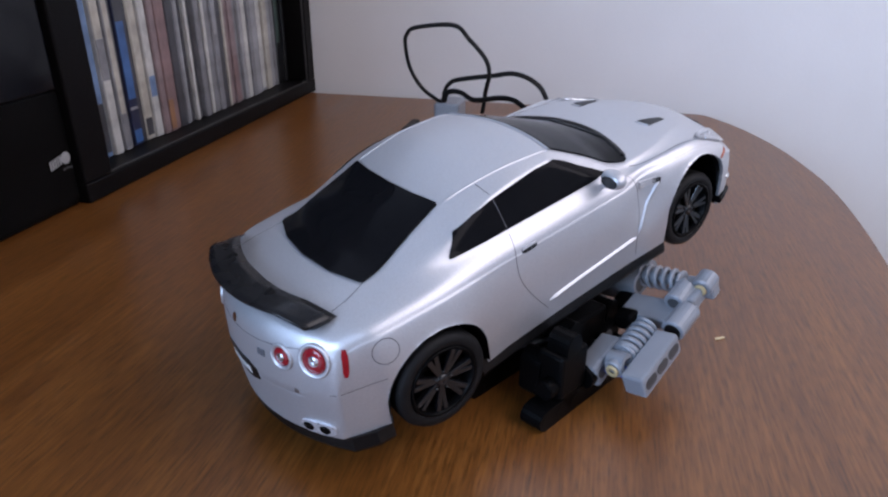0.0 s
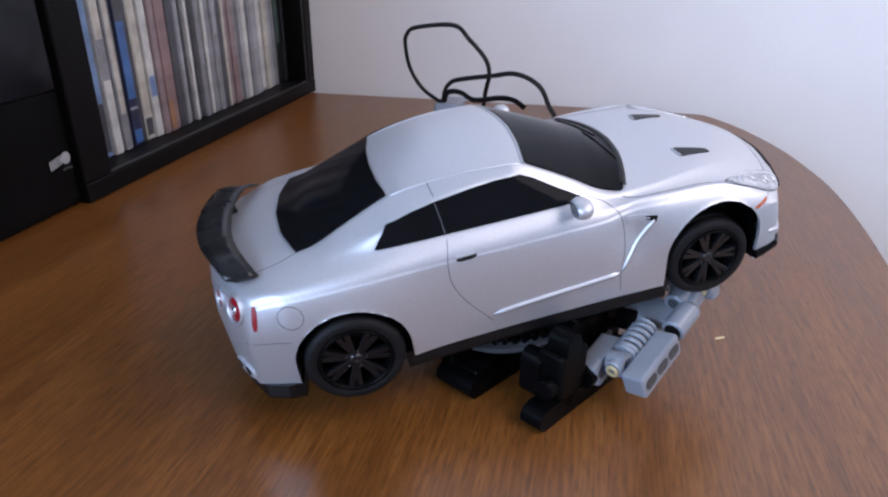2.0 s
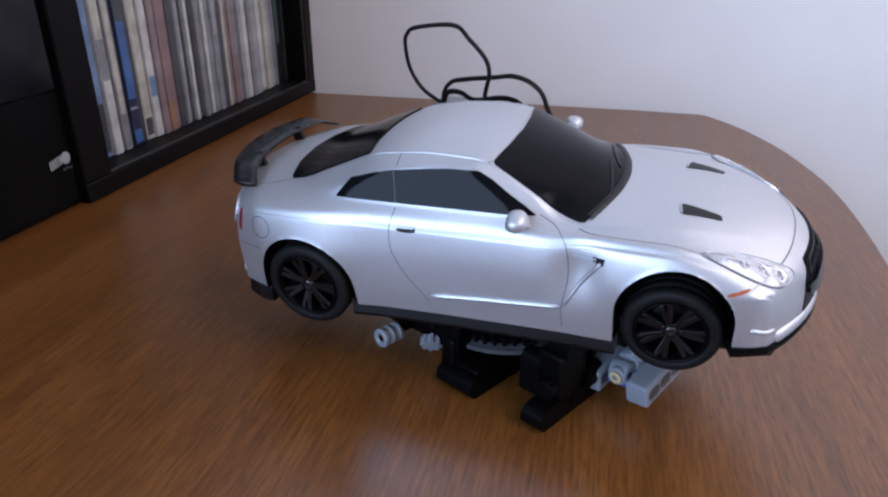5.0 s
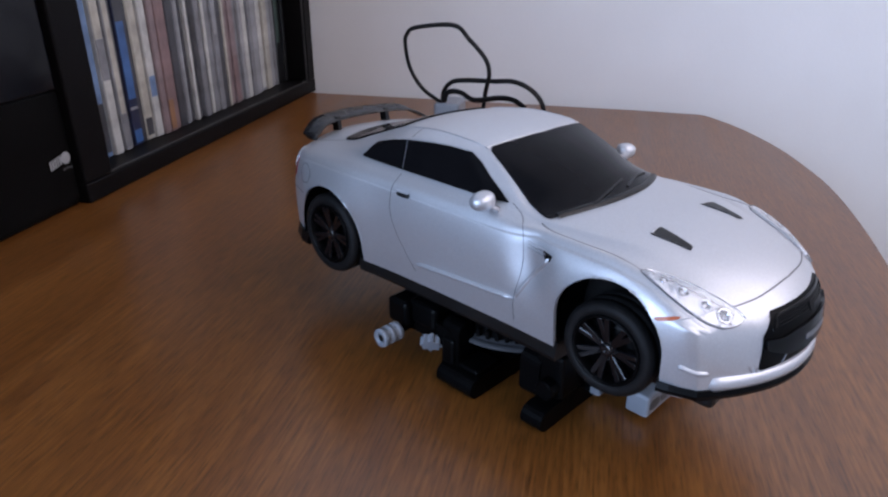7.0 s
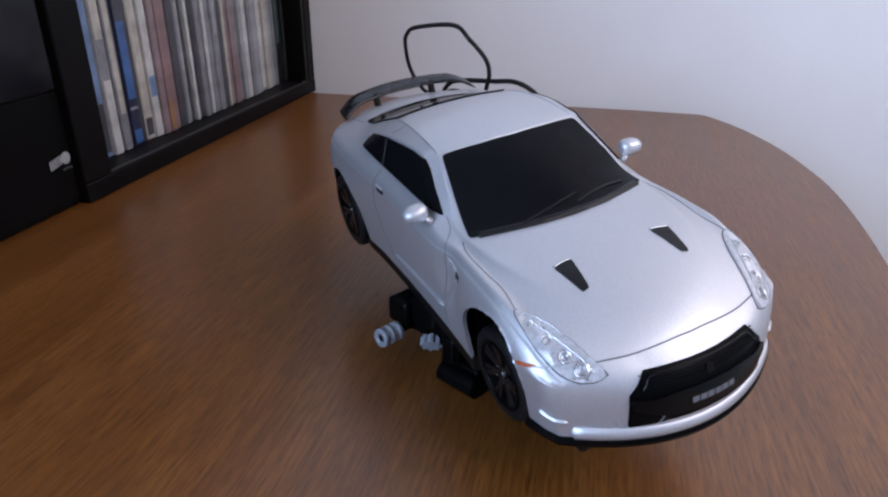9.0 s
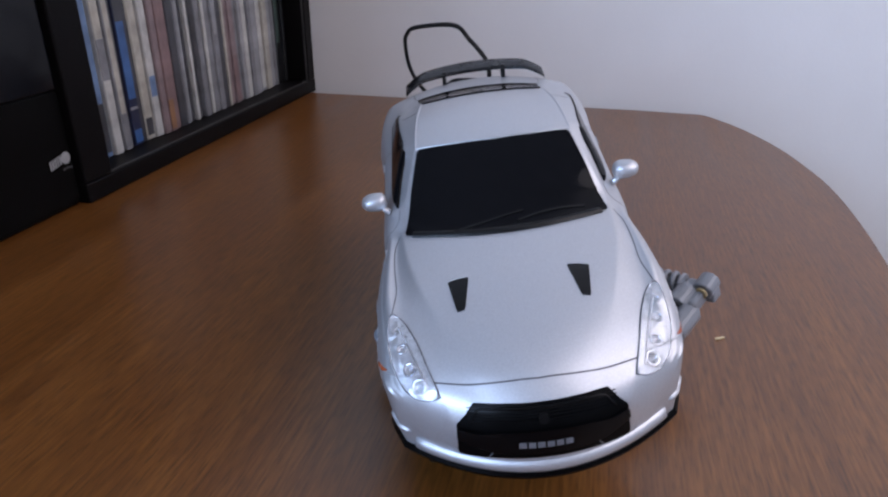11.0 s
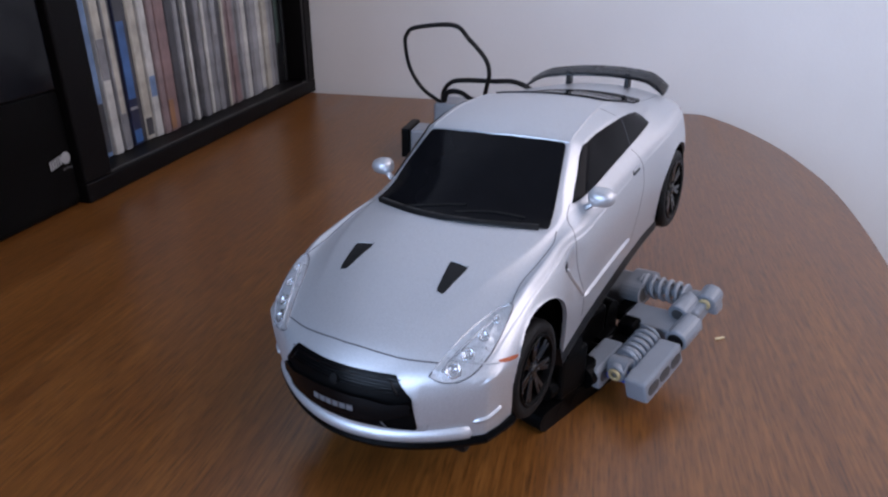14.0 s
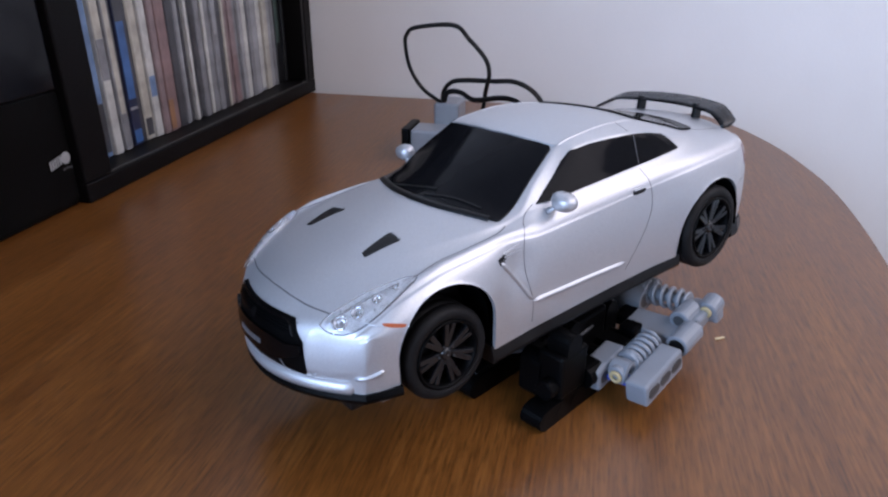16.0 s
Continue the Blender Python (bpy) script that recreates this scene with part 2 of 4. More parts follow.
W_MAX = curve([(-99, 36), (-92, 38.8), (-80, 41.2), (-58, 42.0), (-30, 40.0), (0, 39.2), (30, 39.0), (58, 39.8), (75, 39.2), (88, 37.6), (97, 35.5)])
Z_BOT = curve([(-99, 8.2), (-92, 7.6), (-70, 7.8), (0, 8), (60, 8.5), (88, 9.2), (97, 10.4)])
Z_MID = curve([(-99, 24), (-98, 30.5), (-96, 38), (-92, 42.2), (-80, 44.3), (-66, 46.5), (-55, 50.3), (-45, 53.9), (-32, 57.4), (-20, 59.2),
               (-8, 59.5), (2, 58.6), (10, 56), (20, 52.2), (30, 48.0), (38, 45), (48, 43.9), (60, 42.8), (75, 39.8), (86, 36.0), (91, 32.6), (94, 29.6), (96, 25.5), (96.8, 20), (97, 15)])
# shoulder crease
Z_SHO = curve([(-99, 22.5), (-98, 28.5), (-96, 35.4), (-92, 39.0), (-80, 40.8), (-58, 41.4), (-30, 40.6), (0, 40.0), (30, 39.8), (45, 41.2), (58, 41.0),
               (70, 38.6), (80, 35.2), (88, 31.2), (94, 28), (96, 24), (96.8, 18.7), (97, 14.5)])
W_SHO = curve([(-99, 33.4), (-92, 36.4), (-80, 38.8), (-58, 40.0), (-30, 38.9), (0, 38.0), (30, 37.0), (45, 35.8), (58, 35.8), (75, 34.6), (88, 32.4), (97, 29)])
# foot of the side windows, then the valley between wing and bonnet
W_BELT = curve([(-99, 27), (-92, 29), (-80, 31), (-66, 33.2), (-45, 34.9), (-15, 34.6), (10, 34.3), (22, 33.6), (30, 33.2), (38, 33.5), (48, 33.4), (60, 33.0), (75, 31.0), (88, 27.5), (97, 23)])
Z_BELT = curve([(-99, 22.8), (-98, 29.2), (-96, 36.4), (-92, 40.5), (-80, 42.6), (-66, 43.6), (-45, 44.8), (-15, 44.4), (10, 44.0), (22, 43.3), (30, 42), (38, 40.9),
                (48, 40.4), (60, 39.5), (75, 36.7), (88, 32.3), (94, 28.6), (96, 24.5), (96.8, 19.2), (97, 14.6)])
# top of the side windows
W_TOP = curve([(-99, 20), (-80, 25), (-66, 29.8), (-55, 31.4), (-45, 32.8), (-40, 32.3), (-32, 31.5), (-26, 30.9), (-15, 30.0), (0, 28.9), (5, 30.0), (10, 31.3), (18, 33.2), (22, 33.0),
               (30, 32.3), (36, 32.5), (45, 32.0), (60, 29.8), (75, 26.2), (88, 21.5), (97, 17)])
Z_TOP = curve([(-99, 23.2), (-98, 29.6), (-96, 37.0), (-92, 41.2), (-80, 43.2), (-66, 44.4), (-55, 46.6), (-45, 49.0), (-40, 51.0), (-32, 53.3), (-26, 54.5), (-15, 55.5), (0, 55.5),
               (5, 53.0), (10, 49.9), (18, 45.1), (22, 43.9), (30, 42.4), (36, 41.5), (45, 41.1), (60, 40.2), (75, 37.4), (88, 32.9), (94, 28.9), (96, 24.8), (96.8, 19.5), (97, 14.7)])
# edge of the roof, the rear window and the windscreen, then the rise of the bonnet
W_RAIL = curve([(-99, 14), (-80, 20), (-66, 26.0), (-55, 24.7), (-45, 23.4), (-39, 22.8), (-32, 23.2), (-15, 24.5), (0, 24.8), (3, 25.0), (10, 26.6), (20, 28.9), (30, 31.2),
                (36, 31.4), (45, 30.2), (57, 27.0), (71, 22.3), (86, 16.2), (97, 12)])
Z_RAIL = curve([(-99, 23.5), (-98, 30), (-96, 37.6), (-92, 41.8), (-80, 43.9), (-66, 45.2), (-55, 49.0), (-45, 52.6), (-39, 54.7), (-32, 56.2), (-15, 57.7), (0, 57.2), (3, 56.6),
                (10, 53.5), (20, 48.5), (30, 43.2), (36, 42.3), (45, 42.2), (57, 41.8), (71, 39.4), (86, 34.6), (90, 32.2), (94, 29.2), (96, 25.1), (96.8, 19.7), (97, 14.8)])
BOW = curve([(-99, -13), (-90, -11), (-80, -7), (-66, -6), (-32, -2), (-15, 0), (0, 4), (10, 5), (30, 8), (38, 9), (48, 6), (60, 4), (75, 6), (88, 10), (97, 16.5)])
# rounding of the creases along the car: shoulder, belt, window top, roof edge
R_SHO = curve([(-99, 4), (-92, 3), (-30, 2.6), (20, 2.6), (40, 3.5), (70, 3.5), (88, 5), (97, 8)])
R_BELT = curve([(-99, 4), (-70, 4), (-50, 1.2), (20, 1.0), (36, 2.5), (97, 2.5)])
R_TOP = curve([(-99, 3), (-60, 3), (-45, 1.2), (20, 0.9), (36, 2), (97, 2)])
R_RAIL = curve([(-99, 3), (-75, 2), (-64, 0.7), (30, 0.7), (38, 0.8), (80, 0.8), (97, 3)])
AXLE = 58.0
# wheel arches: middle x, middle z, radius; the sides drop straight below the middle
ARCHES = ((-58.0, 14.7, 17.4), (58.2, 19.6, 16.0))


def bent(a, b, c, r, n=4):
    """A corner at b, rounded over the length r on both sides."""
    a, b, c = (Vector((*p, 0)) for p in (a, b, c))
    p = b + (a - b).normalized() * min(r, (a - b).length * 0.45)
    q = b + (c - b).normalized() * min(r, (c - b).length * 0.45)
    return [(p * (1 - t) ** 2 + b * 2 * t * (1 - t) + q * t * t).to_2d() for t in [k / n for k in range(n + 1)]]


def along(a, b, n):
    """Points strictly between two."""
    return [a.lerp(b, k / (n + 1)) for k in range(1, n + 1)]


def smooth_section(s):
    """Half of the body's cross-section, sill to roof, with its creases."""
    w, zb, zs, ws = W_MAX(s), Z_BOT(s), Z_SHO(s), W_SHO(s)
    share = 0.62 + 0.33 * min(max((s - 66) / 20, 0), 1) + 0.2 * min(max((-88 - s) / 9, 0), 1)
    zm = min(28.0, zb + (zs - zb) * share)
    low = [(w - 1.6, zb), (w - 0.5, zb + (zm - zb) * 0.45), (w, zm), (w - 0.25 * (w - ws) - 0.1, zm + (zs - zm) * 0.6), (ws, zs)]
    side = [p.to_2d() for p in spline([(y, z, 0) for y, z in low], 8)]
    belt, top, rail, mid = (W_BELT(s), Z_BELT(s)), (W_TOP(s), Z_TOP(s)), (W_RAIL(s), Z_RAIL(s)), (0.0, Z_MID(s))
    c1 = bent(low[3], low[4], belt, R_SHO(s), 6)
    keep = [p for p in side[:32] if p.y < c1[0].y - 0.05]
    keep += [keep[-1].lerp(c1[0], 0.9)] * (32 - len(keep))
    c2 = bent(low[4], belt, top, R_BELT(s))
    c3 = bent(belt, top, rail, R_TOP(s))
    crown = [Vector((rail[0] * (1 - k / 14), rail[1] + (mid[1] - rail[1]) * (1 - (1 - k / 14) ** 2))) for k in range(15)]
    c4 = bent(top, rail, crown[2], R_RAIL(s))
    pts = keep + c1 + along(c1[-1], c2[0], 3) + c2 + along(c2[-1], c3[0], 5) + c3 + along(c3[-1], c4[0], 3) + c4 + crown[2:]
    return [(p.x, p.y) for p in pts]


def place_on(s, y, z):
    """Point of the shell: nose and tail bow back at the corners, arches flare."""
    x = s - BOW(s) * (y / 38.0) ** 2
    if y > 25:
        for c in (-AXLE, AXLE):
            y += 1.1 * math.exp(-((x - c) / 15) ** 2) * math.exp(-((z - 27) / 8) ** 2)
        # hollow behind the front wing
        y -= 2.0 * math.exp(-((x - 32) / 6) ** 2) * math.exp(-((z - 31) / 8) ** 2)
    return x, y, z


def body_shell():
    bm = bmesh.new()
    ss = [-99, -98.7, -98.3, -97.8, -97.2, -96.5, -95.6, -94.6, -93.5, -92.3]
    ss += list(np.arange(-91, 90, 1.25)) + [90.5, 91.8, 93, 94, 94.9, 95.6, 96.2, 96.6, 96.85, 97.0]
    grid = []
    for s in ss:
        half = [place_on(s, y, z) for y, z in smooth_section(s)]
        row = [bm.verts.new(p) for p in half]
        row += [bm.verts.new((x, -y, z)) for x, y, z in reversed(half[:-1])]
        grid.append(row)
    for a, b in zip(grid, grid[1:]):
        for k in range(len(a) - 1):
            bm.faces.new((a[k], a[k + 1], b[k + 1], b[k]))
    for s_end, row in ((ss[0], grid[0]), (ss[-1], grid[-1])):
        n, cols = len(row), 14
        strips = []
        for k in range(n // 2):
            a, b = row[k], row[n - 1 - k]
            inner = []
            for c in range(1, cols):
                y = a.co.y + (b.co.y - a.co.y) * c / cols
                inner.append(bm.verts.new((s_end - BOW(s_end) * (y / 38.0) ** 2, y, a.co.z)))
            strips.append([a] + inner + [b])
        for p, q in zip(strips, strips[1:]):
            for c in range(cols):
                bm.faces.new((p[c], p[c + 1], q[c + 1], q[c]))
        last = strips[-1]
        for c in range(cols):
            bm.faces.new((last[c], last[c + 1], row[n // 2]))
    # the corners of the bumpers are rounded off
    for times, hit in ((14, lambda c: c.x > 70 and 11.5 < c.z < 29 and abs(c.y) > 22), (5, lambda c: c.x < -80 and 10 < c.z < 37 and abs(c.y) > 26)):
        corner = [v for v in bm.verts if hit(v.co)]
        for _ in range(times):
            bmesh.ops.smooth_vert(bm, verts=corner, factor=0.5, use_axis_x=True, use_axis_y=True, use_axis_z=True)
    bmesh.ops.triangulate(bm, faces=bm.faces)
    bmesh.ops.recalc_face_normals(bm, faces=bm.faces)
    bm.normal_update()
    tree = BVHTree.FromBMesh(bm)
    # wheel arches: straddling faces are drawn to the outline, those inside go
    def reach(v, arch):
        cx, cz, r = arch
        return math.hypot(v.co.x - cx, max(v.co.z - cz, 0.0))
    for arch in ARCHES:
        cx, cz, r = arch
        def inside(v):
            return abs(v.co.y) > 27 and reach(v, arch) < r
        kept = {v for f in bm.faces if any(inside(v) for v in f.verts) and not all(inside(v) for v in f.verts) for v in f.verts if inside(v)}
        gone = [f for f in bm.faces if all(inside(v) for v in f.verts)]
        bmesh.ops.delete(bm, geom=gone, context='FACES')
        for v in kept:
            d = max(reach(v, arch), 0.1)
            v.co.x = cx + (v.co.x - cx) * r / d
            if v.co.z > cz:
                v.co.z = cz + (v.co.z - cz) * r / d
    # arch lips turned inwards
    rim = [e for e in bm.edges if e.is_boundary and all(any(abs(reach(v, a) - a[2]) < 0.05 for a in ARCHES) for v in e.verts)]
    for e in rim:
        e.smooth = False
    out = bmesh.ops.extrude_edge_only(bm, edges=rim)
    for v in [g for g in out["geom"] if isinstance(g, bmesh.types.BMVert)]:
        v.co.y -= math.copysign(1.2, v.co.y)
    return bm, tree


def rounded(pts, times=2, c=0.22):
    """Cuts the corners of a closed outline."""
    for _ in range(times):
        out = []
        for i, p in enumerate(pts):
            q = pts[(i + 1) % len(pts)]
            out += [(p[0] * (1 - c) + q[0] * c, p[1] * (1 - c) + q[1] * c), (p[0] * c + q[0] * (1 - c), p[1] * c + q[1] * (1 - c))]
        pts = out
    return pts


def aim(view, a, b):
    """Start and direction of a probe at the shell for a point drawn from the top, front, rear or a side."""
    if view == "top":
        return Vector((a, b, 90)), Vector((0, 0, -1))
    if view == "front":
        return Vector((140, a, b)), Vector((-1, 0, 0))
    if view == "rear":
        return Vector((-140, a, b)), Vector((1, 0, 0))
    return Vector((a, 90 * view, b)), Vector((0, -view, 0))


def onto(tree, view, a, b, off):
    o, d = aim(view, a, b)
    hit, nor, _, _ = tree.ray_cast(o, d)
    if hit is None:
        hit, nor, _, _ = tree.find_nearest(o + d * 60)
    if nor.dot(d) > 0.0:
        nor = -nor
    return hit + nor * off, nor


def panel(tree, view, outline, off, step=2.5, depth=0.6, even=False):
    """A fitted panel: the outline laid on the shell, raised by off, with a rim going down."""
    bm = bmesh.new()
    f = bm.faces.new([bm.verts.new((a, b, 0)) for a, b in outline])
    xs, ys = [p[0] for p in outline], [p[1] for p in outline]
    for axis, lo, hi in ((0, min(xs), max(xs)), (1, min(ys), max(ys))):
        k = max(int((hi - lo) / step), 1)
        for i in range(1, k):
            c = lo + (hi - lo) * i / k
            co = (c, 0, 0) if axis == 0 else (0, c, 0)
            no = (1, 0, 0) if axis == 0 else (0, 1, 0)
            bmesh.ops.bisect_plane(bm, geom=bm.verts[:] + bm.edges[:] + bm.faces[:], plane_co=co, plane_no=no, dist=1e-4)
    normals = {}
    for v in bm.verts[:]:
        p, n = onto(tree, view, v.co.x, v.co.y, off)
        v.co, normals[v] = p, n
    if even:   # one common direction, kept to its side of the car
        mean = sum(normals.values(), Vector()).normalized()
        for v in bm.verts:
            v.co += (mean - normals[v]) * off
            normals[v] = mean
    for _ in range(0 if even else 4):
        need = {}
        for f in bm.faces:
            c = f.calc_center_median()
            n = sum((normals[v] for v in f.verts), Vector()).normalized()
            hit = tree.ray_cast(c + n * 4, -n, 8)[0]
            if hit is not None and (hit - c).dot(n) > -off * 0.4:
                for v in f.verts:
                    need[v] = max(need.get(v, 0), (hit - c).dot(n) + off * 0.6)
        for v, d in need.items():
            v.co += normals[v] * d
    edge = [e for e in bm.edges if e.is_boundary]
    back = {v: normals[v] for e in edge for v in e.verts}
    made = {v: bm.verts.new(v.co - n * depth) for v, n in back.items()}
    for e in edge:
        a, b = e.verts
        e.smooth = False
        bm.faces.new((a, b, made[b], made[a]))
    return bm


def ridge(tree, view, pts, width, off, n=6, bm=None, taper=False):
    """A narrow strip (panel gap or crease) following the shell."""
    bm = bm or bmesh.new()
    line = [onto(tree, view, p.x, p.y, off) for p in spline([(a, b, 0) for a, b in pts], n)]
    rows = []
    for i, (p, nor) in enumerate(line):
        t = (line[min(i + 1, len(line) - 1)][0] - line[max(i - 1, 0)][0]).normalized()
        s = t.cross(nor).normalized() * width / 2
        if taper and i in (0, len(line) - 1):
            s, p = s * 0.1, p - nor * off
        rows.append([bm.verts.new(p - s - nor * (off + 0.15)), bm.verts.new(p - s * 0.6), bm.verts.new(p + s * 0.6), bm.verts.new(p + s - nor * (off + 0.15))])
    for a, b in zip(rows, rows[1:]):
        for k in range(3):
            bm.faces.new((a[k], a[k + 1], b[k + 1], b[k]))
    return bm


def ring_outline(cx, cy, r, n=24):
    return [(cx + r * math.cos(2 * math.pi * k / n), cy + r * math.sin(2 * math.pi * k / n)) for k in range(n)]


def mirrored(pts, sign):
    return [(a, b * sign) for a, b in pts]


def build_wheel(car, x, side, y_out, hub, size):
    w = new("wheel")
    w.parent = car
    w.matrix_basis = Matrix.Translation((x * MM, y_out * side * MM, hub * MM)) @ pose(0, 0, 0, -90 * side, 0, 0) @ Matrix.Diagonal((size, size, 1, 1))
    # local z points outwards; the outer face lies at z = 0
    bm = bmesh.new()
    R, width = 14.7, 11.5
    lathe(bm, [(10.6, -0.9), (11.4, -0.25), (13.0, -0.1), (14.1, -0.7), (R, -1.9), (R, -3.6), (R - 0.35, -3.7), (R - 0.35, -4.2), (R, -4.3), (R, -width + 4.3), (R - 0.35, -width + 4.2), (R - 0.35, -width + 3.7), (R, -width + 3.6), (R, -width + 1.9), (14.1, -width + 0.7), (11, -width), (10.4, -width + 1)], 48)
    part("tyre", bm, RUBBER, w, "black ribbed rubber tyre", True)
    bm = bmesh.new()
    lathe(bm, [(10.7, -0.7), (10.9, -0.1), (10.3, 0.05), (9.9, -0.5), (9.5, -4.5), (9.5, -9), (10.6, -9)], 48)
    lathe(bm, [(9.6, -3.8), (0.01, -3.8), (0.01, -5), (9.6, -5)], 32)
    part("barrel", bm, BRICK_BLACK, w, "", True)
    for k in range(7):
        bm = bmesh.new()
        a = 2 * math.pi * k / 7
        for d in (-0.13, 0.13):
            p0, p1 = Vector((1.6, 0, -1.6)), Vector((9.9 * math.cos(d), 9.9 * math.sin(d), -0.7))
            t = p1 - p0
            ang = math.atan2(t.y, t.x)
            m = Matrix.Rotation(a, 4, 'Z') @ Matrix.Translation(p0) @ Matrix.Rotation(ang, 4, 'Z') @ Matrix.Rotation(-0.1, 4, 'Y')
            box(bm, 0, -0.85, -1.8, t.length, 0.85, 0.25, 0.3, m, 2)
        box(bm, 1.2, -1.1, -1.9, 4.4, 1.1, -0.35, 0.4, Matrix.Rotation(a, 4, 'Z') @ Matrix.Translation((0, 0, -0.9)), 2)
        part("spoke", bm, RIM, w)
    bm = bmesh.new()
    lathe(bm, [(0.01, -0.6), (1.3, -0.6), (2.0, -1.0), (2.2, -2.4), (0.01, -2.4)], 20)
    for k in range(5):
        a = 2 * math.pi * k / 5
        lathe(bm, [(0.01, -0.7), (0.38, -0.7), (0.38, -2.2), (0.01, -2.2)], 6, Matrix.Translation((2.9 * math.cos(a), 2.9 * math.sin(a), 0)))
    part("hub", bm, GLOSSP, w, "", True)
    return w


def build_car():
    car = thing("toy_car", "silver toy coupe with black windows, wheels and wing", "toy car")
    bm, tree = body_shell()
    part("body", bm, PAINT, car, "metallic silver painted shell", True)

    # glass
    scr = [(31.6, 30.4), (35.8, 21), (39.2, 11), (40.4, 0), (39.2, -11), (35.8, -21), (31.6, -30.4), (17, -27.5), (3.4, -24.4), (5.4, -12), (6.2, 0), (5.4, 12), (3.4, 24.4), (17, 27.5)]
    part("windscreen", panel(tree, "top", rounded(scr, 1, 0.06), 0.55, 1.3, 0.9, True), TINT, car, "smoked black windscreen", True)
    rear = [(-38.0, 22.2), (-39.6, 12), (-40.2, 0), (-39.6, -12), (-38.0, -22.2), (-46, -22.8), (-58, -24.3), (-67.4, -25.0), (-71.2, -13), (-72.4, 0), (-71.2, 13), (-67.4, 25.0), (-58, 24.3), (-46, 22.8)]
    part("rear_window", panel(tree, "top", rounded(rear, 1, 0.06), 0.68, 1.3, 1.3, True), TINT, car, "smoked black rear window", True)
    for s in (1, -1):
        win = [(-45.4, 45.1), (-32, 44.85), (-18, 44.7), (4, 44.45), (18.6, 44.2), (14.4, 46.8), (9.6, 49.6), (4.6, 52.8), (0.2, 55.0), (-8, 55.2), (-15, 55.0), (-26, 54.0), (-33, 52.7), (-40.6, 50.5)]
        glass = part("side_window", panel(tree, s, rounded(win, 1, 0.05), 0.55, 1.3, 0.9, True), TINT, car, "smoked black side windows", True)
        part("window_gap", ridge(tree, s, [(-24.6, 45.0), (-25.2, 50), (-25.8, 53.9)], 0.4, 0.6, 4), SEAM, glass)

    # bonnet, gaps and creases
    for s in (1, -1):
        vent = mirrored([(56.4, 13.0), (57.0, 18.9), (68.0, 17.1), (67.6, 14.9)], s)
        v = part("bonnet_vent", panel(tree, "top", rounded(vent, 1, 0.09), 0.25), BLACKP, car, "black wedge-shaped bonnet vent")
        lip = ridge(tree, "top", mirrored([(56.5, 13.4), (56.6, 16.0), (57.1, 18.5)], s), 0.8, 0.45)
        part("vent_lip", lip, PAINT, v, "", True)
        for pts in ([(-24.5, 43.8), (-25.8, 38), (-25.6, 31), (-22.2, 23.4), (-14.6, 12.6)], [(19.4, 44.4), (25.4, 41.2), (28.2, 37), (28.9, 28), (27.2, 18), (27.4, 11)], [(-74, 25.6), (-81, 25.2), (-88, 24.6)]):
            part("panel_gap", ridge(tree, s, pts, 0.36, 0.04), SEAM, car)
        part("bonnet_gap", ridge(tree, "top", mirrored([(30.6, 32.2), (36.4, 33.6), (46, 33.6), (55, 33.1), (63, 34.2)], s), 0.5, 0.05), SEAM, car)
        # ridge added to draw the highlight line along the rounded roof edge
        part("roof_highlight_ridge", ridge(tree, "top", mirrored([(2.4, 25.0), (-8, 24.7), (-20, 24.1), (-30, 23.3), (-37.4, 22.8)], s), 1.0, 0.3, 6, None, True), PAINT, car, "", True)
        part("screen_trim", ridge(tree, "top", mirrored([(2.6, 24.8), (4.4, 13), (5.4, 0)], s), 0.8, 0.5, 6), PAINT, car, "", True)
        part("roof_gap", ridge(tree, "top", mirrored([(-25.4, 29.8), (-25.8, 26.5), (-26.0, 23.2)], s), 0.4, 0.05), SEAM, car)
        part("nose_gap", ridge(tree, "top", mirrored([(83.6, 25.0), (86.2, 17), (87.7, 9), (88.3, 0)], s), 0.6, 0.06), SEAM, car)
        part("boot_gap", ridge(tree, "top", mirrored([(-66, 24.5), (-74, 26.5), (-84, 27)], s), 0.36, 0.04), SEAM, car)
        part("wing_crease", ridge(tree, s, [(38.2, 34.8), (35.0, 30.6), (32.0, 26.4), (27.4, 18.6)], 1.5, 0.6, 6, None, True), PAINT, car, "", True)
        part("side_crease", ridge(tree, s, [(27.2, 18.3), (16, 17.5), (2, 16.6), (-14.5, 15.4)], 1.8, 0.8, 6, None, True), PAINT, car, "raised silver crease along the door foot", True)
        sv = part("side_vent", panel(tree, s, rounded([(35.6, 36.2), (39.2, 35.9), (38.6, 33.8), (35.8, 34.2)], 1, 0.1), 0.12, 1.5), BLACKP, car, "small black vent with louvres behind the front wheel")
        for k in range(3):
            part("louvre", ridge(tree, s, [(29.8, 37.0 - 0.95 * k), (33, 36.7 - 0.95 * k), (36.8, 36.4 - 0.95 * k)], 0.6, 0.4, 3), PAINT, sv)
        # door handle
        h = part("handle_recess", panel(tree, s, rounded([(-17.2, 39.3), (-23.2, 39.3), (-23.2, 37.4), (-17.2, 37.4)], 1), 0.06), BLACKP, car, "black door handle recess")
        part("handle", ridge(tree, s, [(-23.2, 39.0), (-17.6, 39.0)], 0.9, 0.5, 4), PAINT, h)
        # side markers
        part("front_marker", panel(tree, s, rounded([(70.8, 30.6), (76.2, 31.9), (76.4, 31.1), (71.4, 29.6)], 1), 0.15, 1.5), ORANGE, car, "orange side marker light")
        part("bumper_crease", ridge(tree, s, [(76.2, 31.2), (79.5, 32.0), (82, 33.2)], 0.6, 0.3, 4), PAINT, car, "", True)
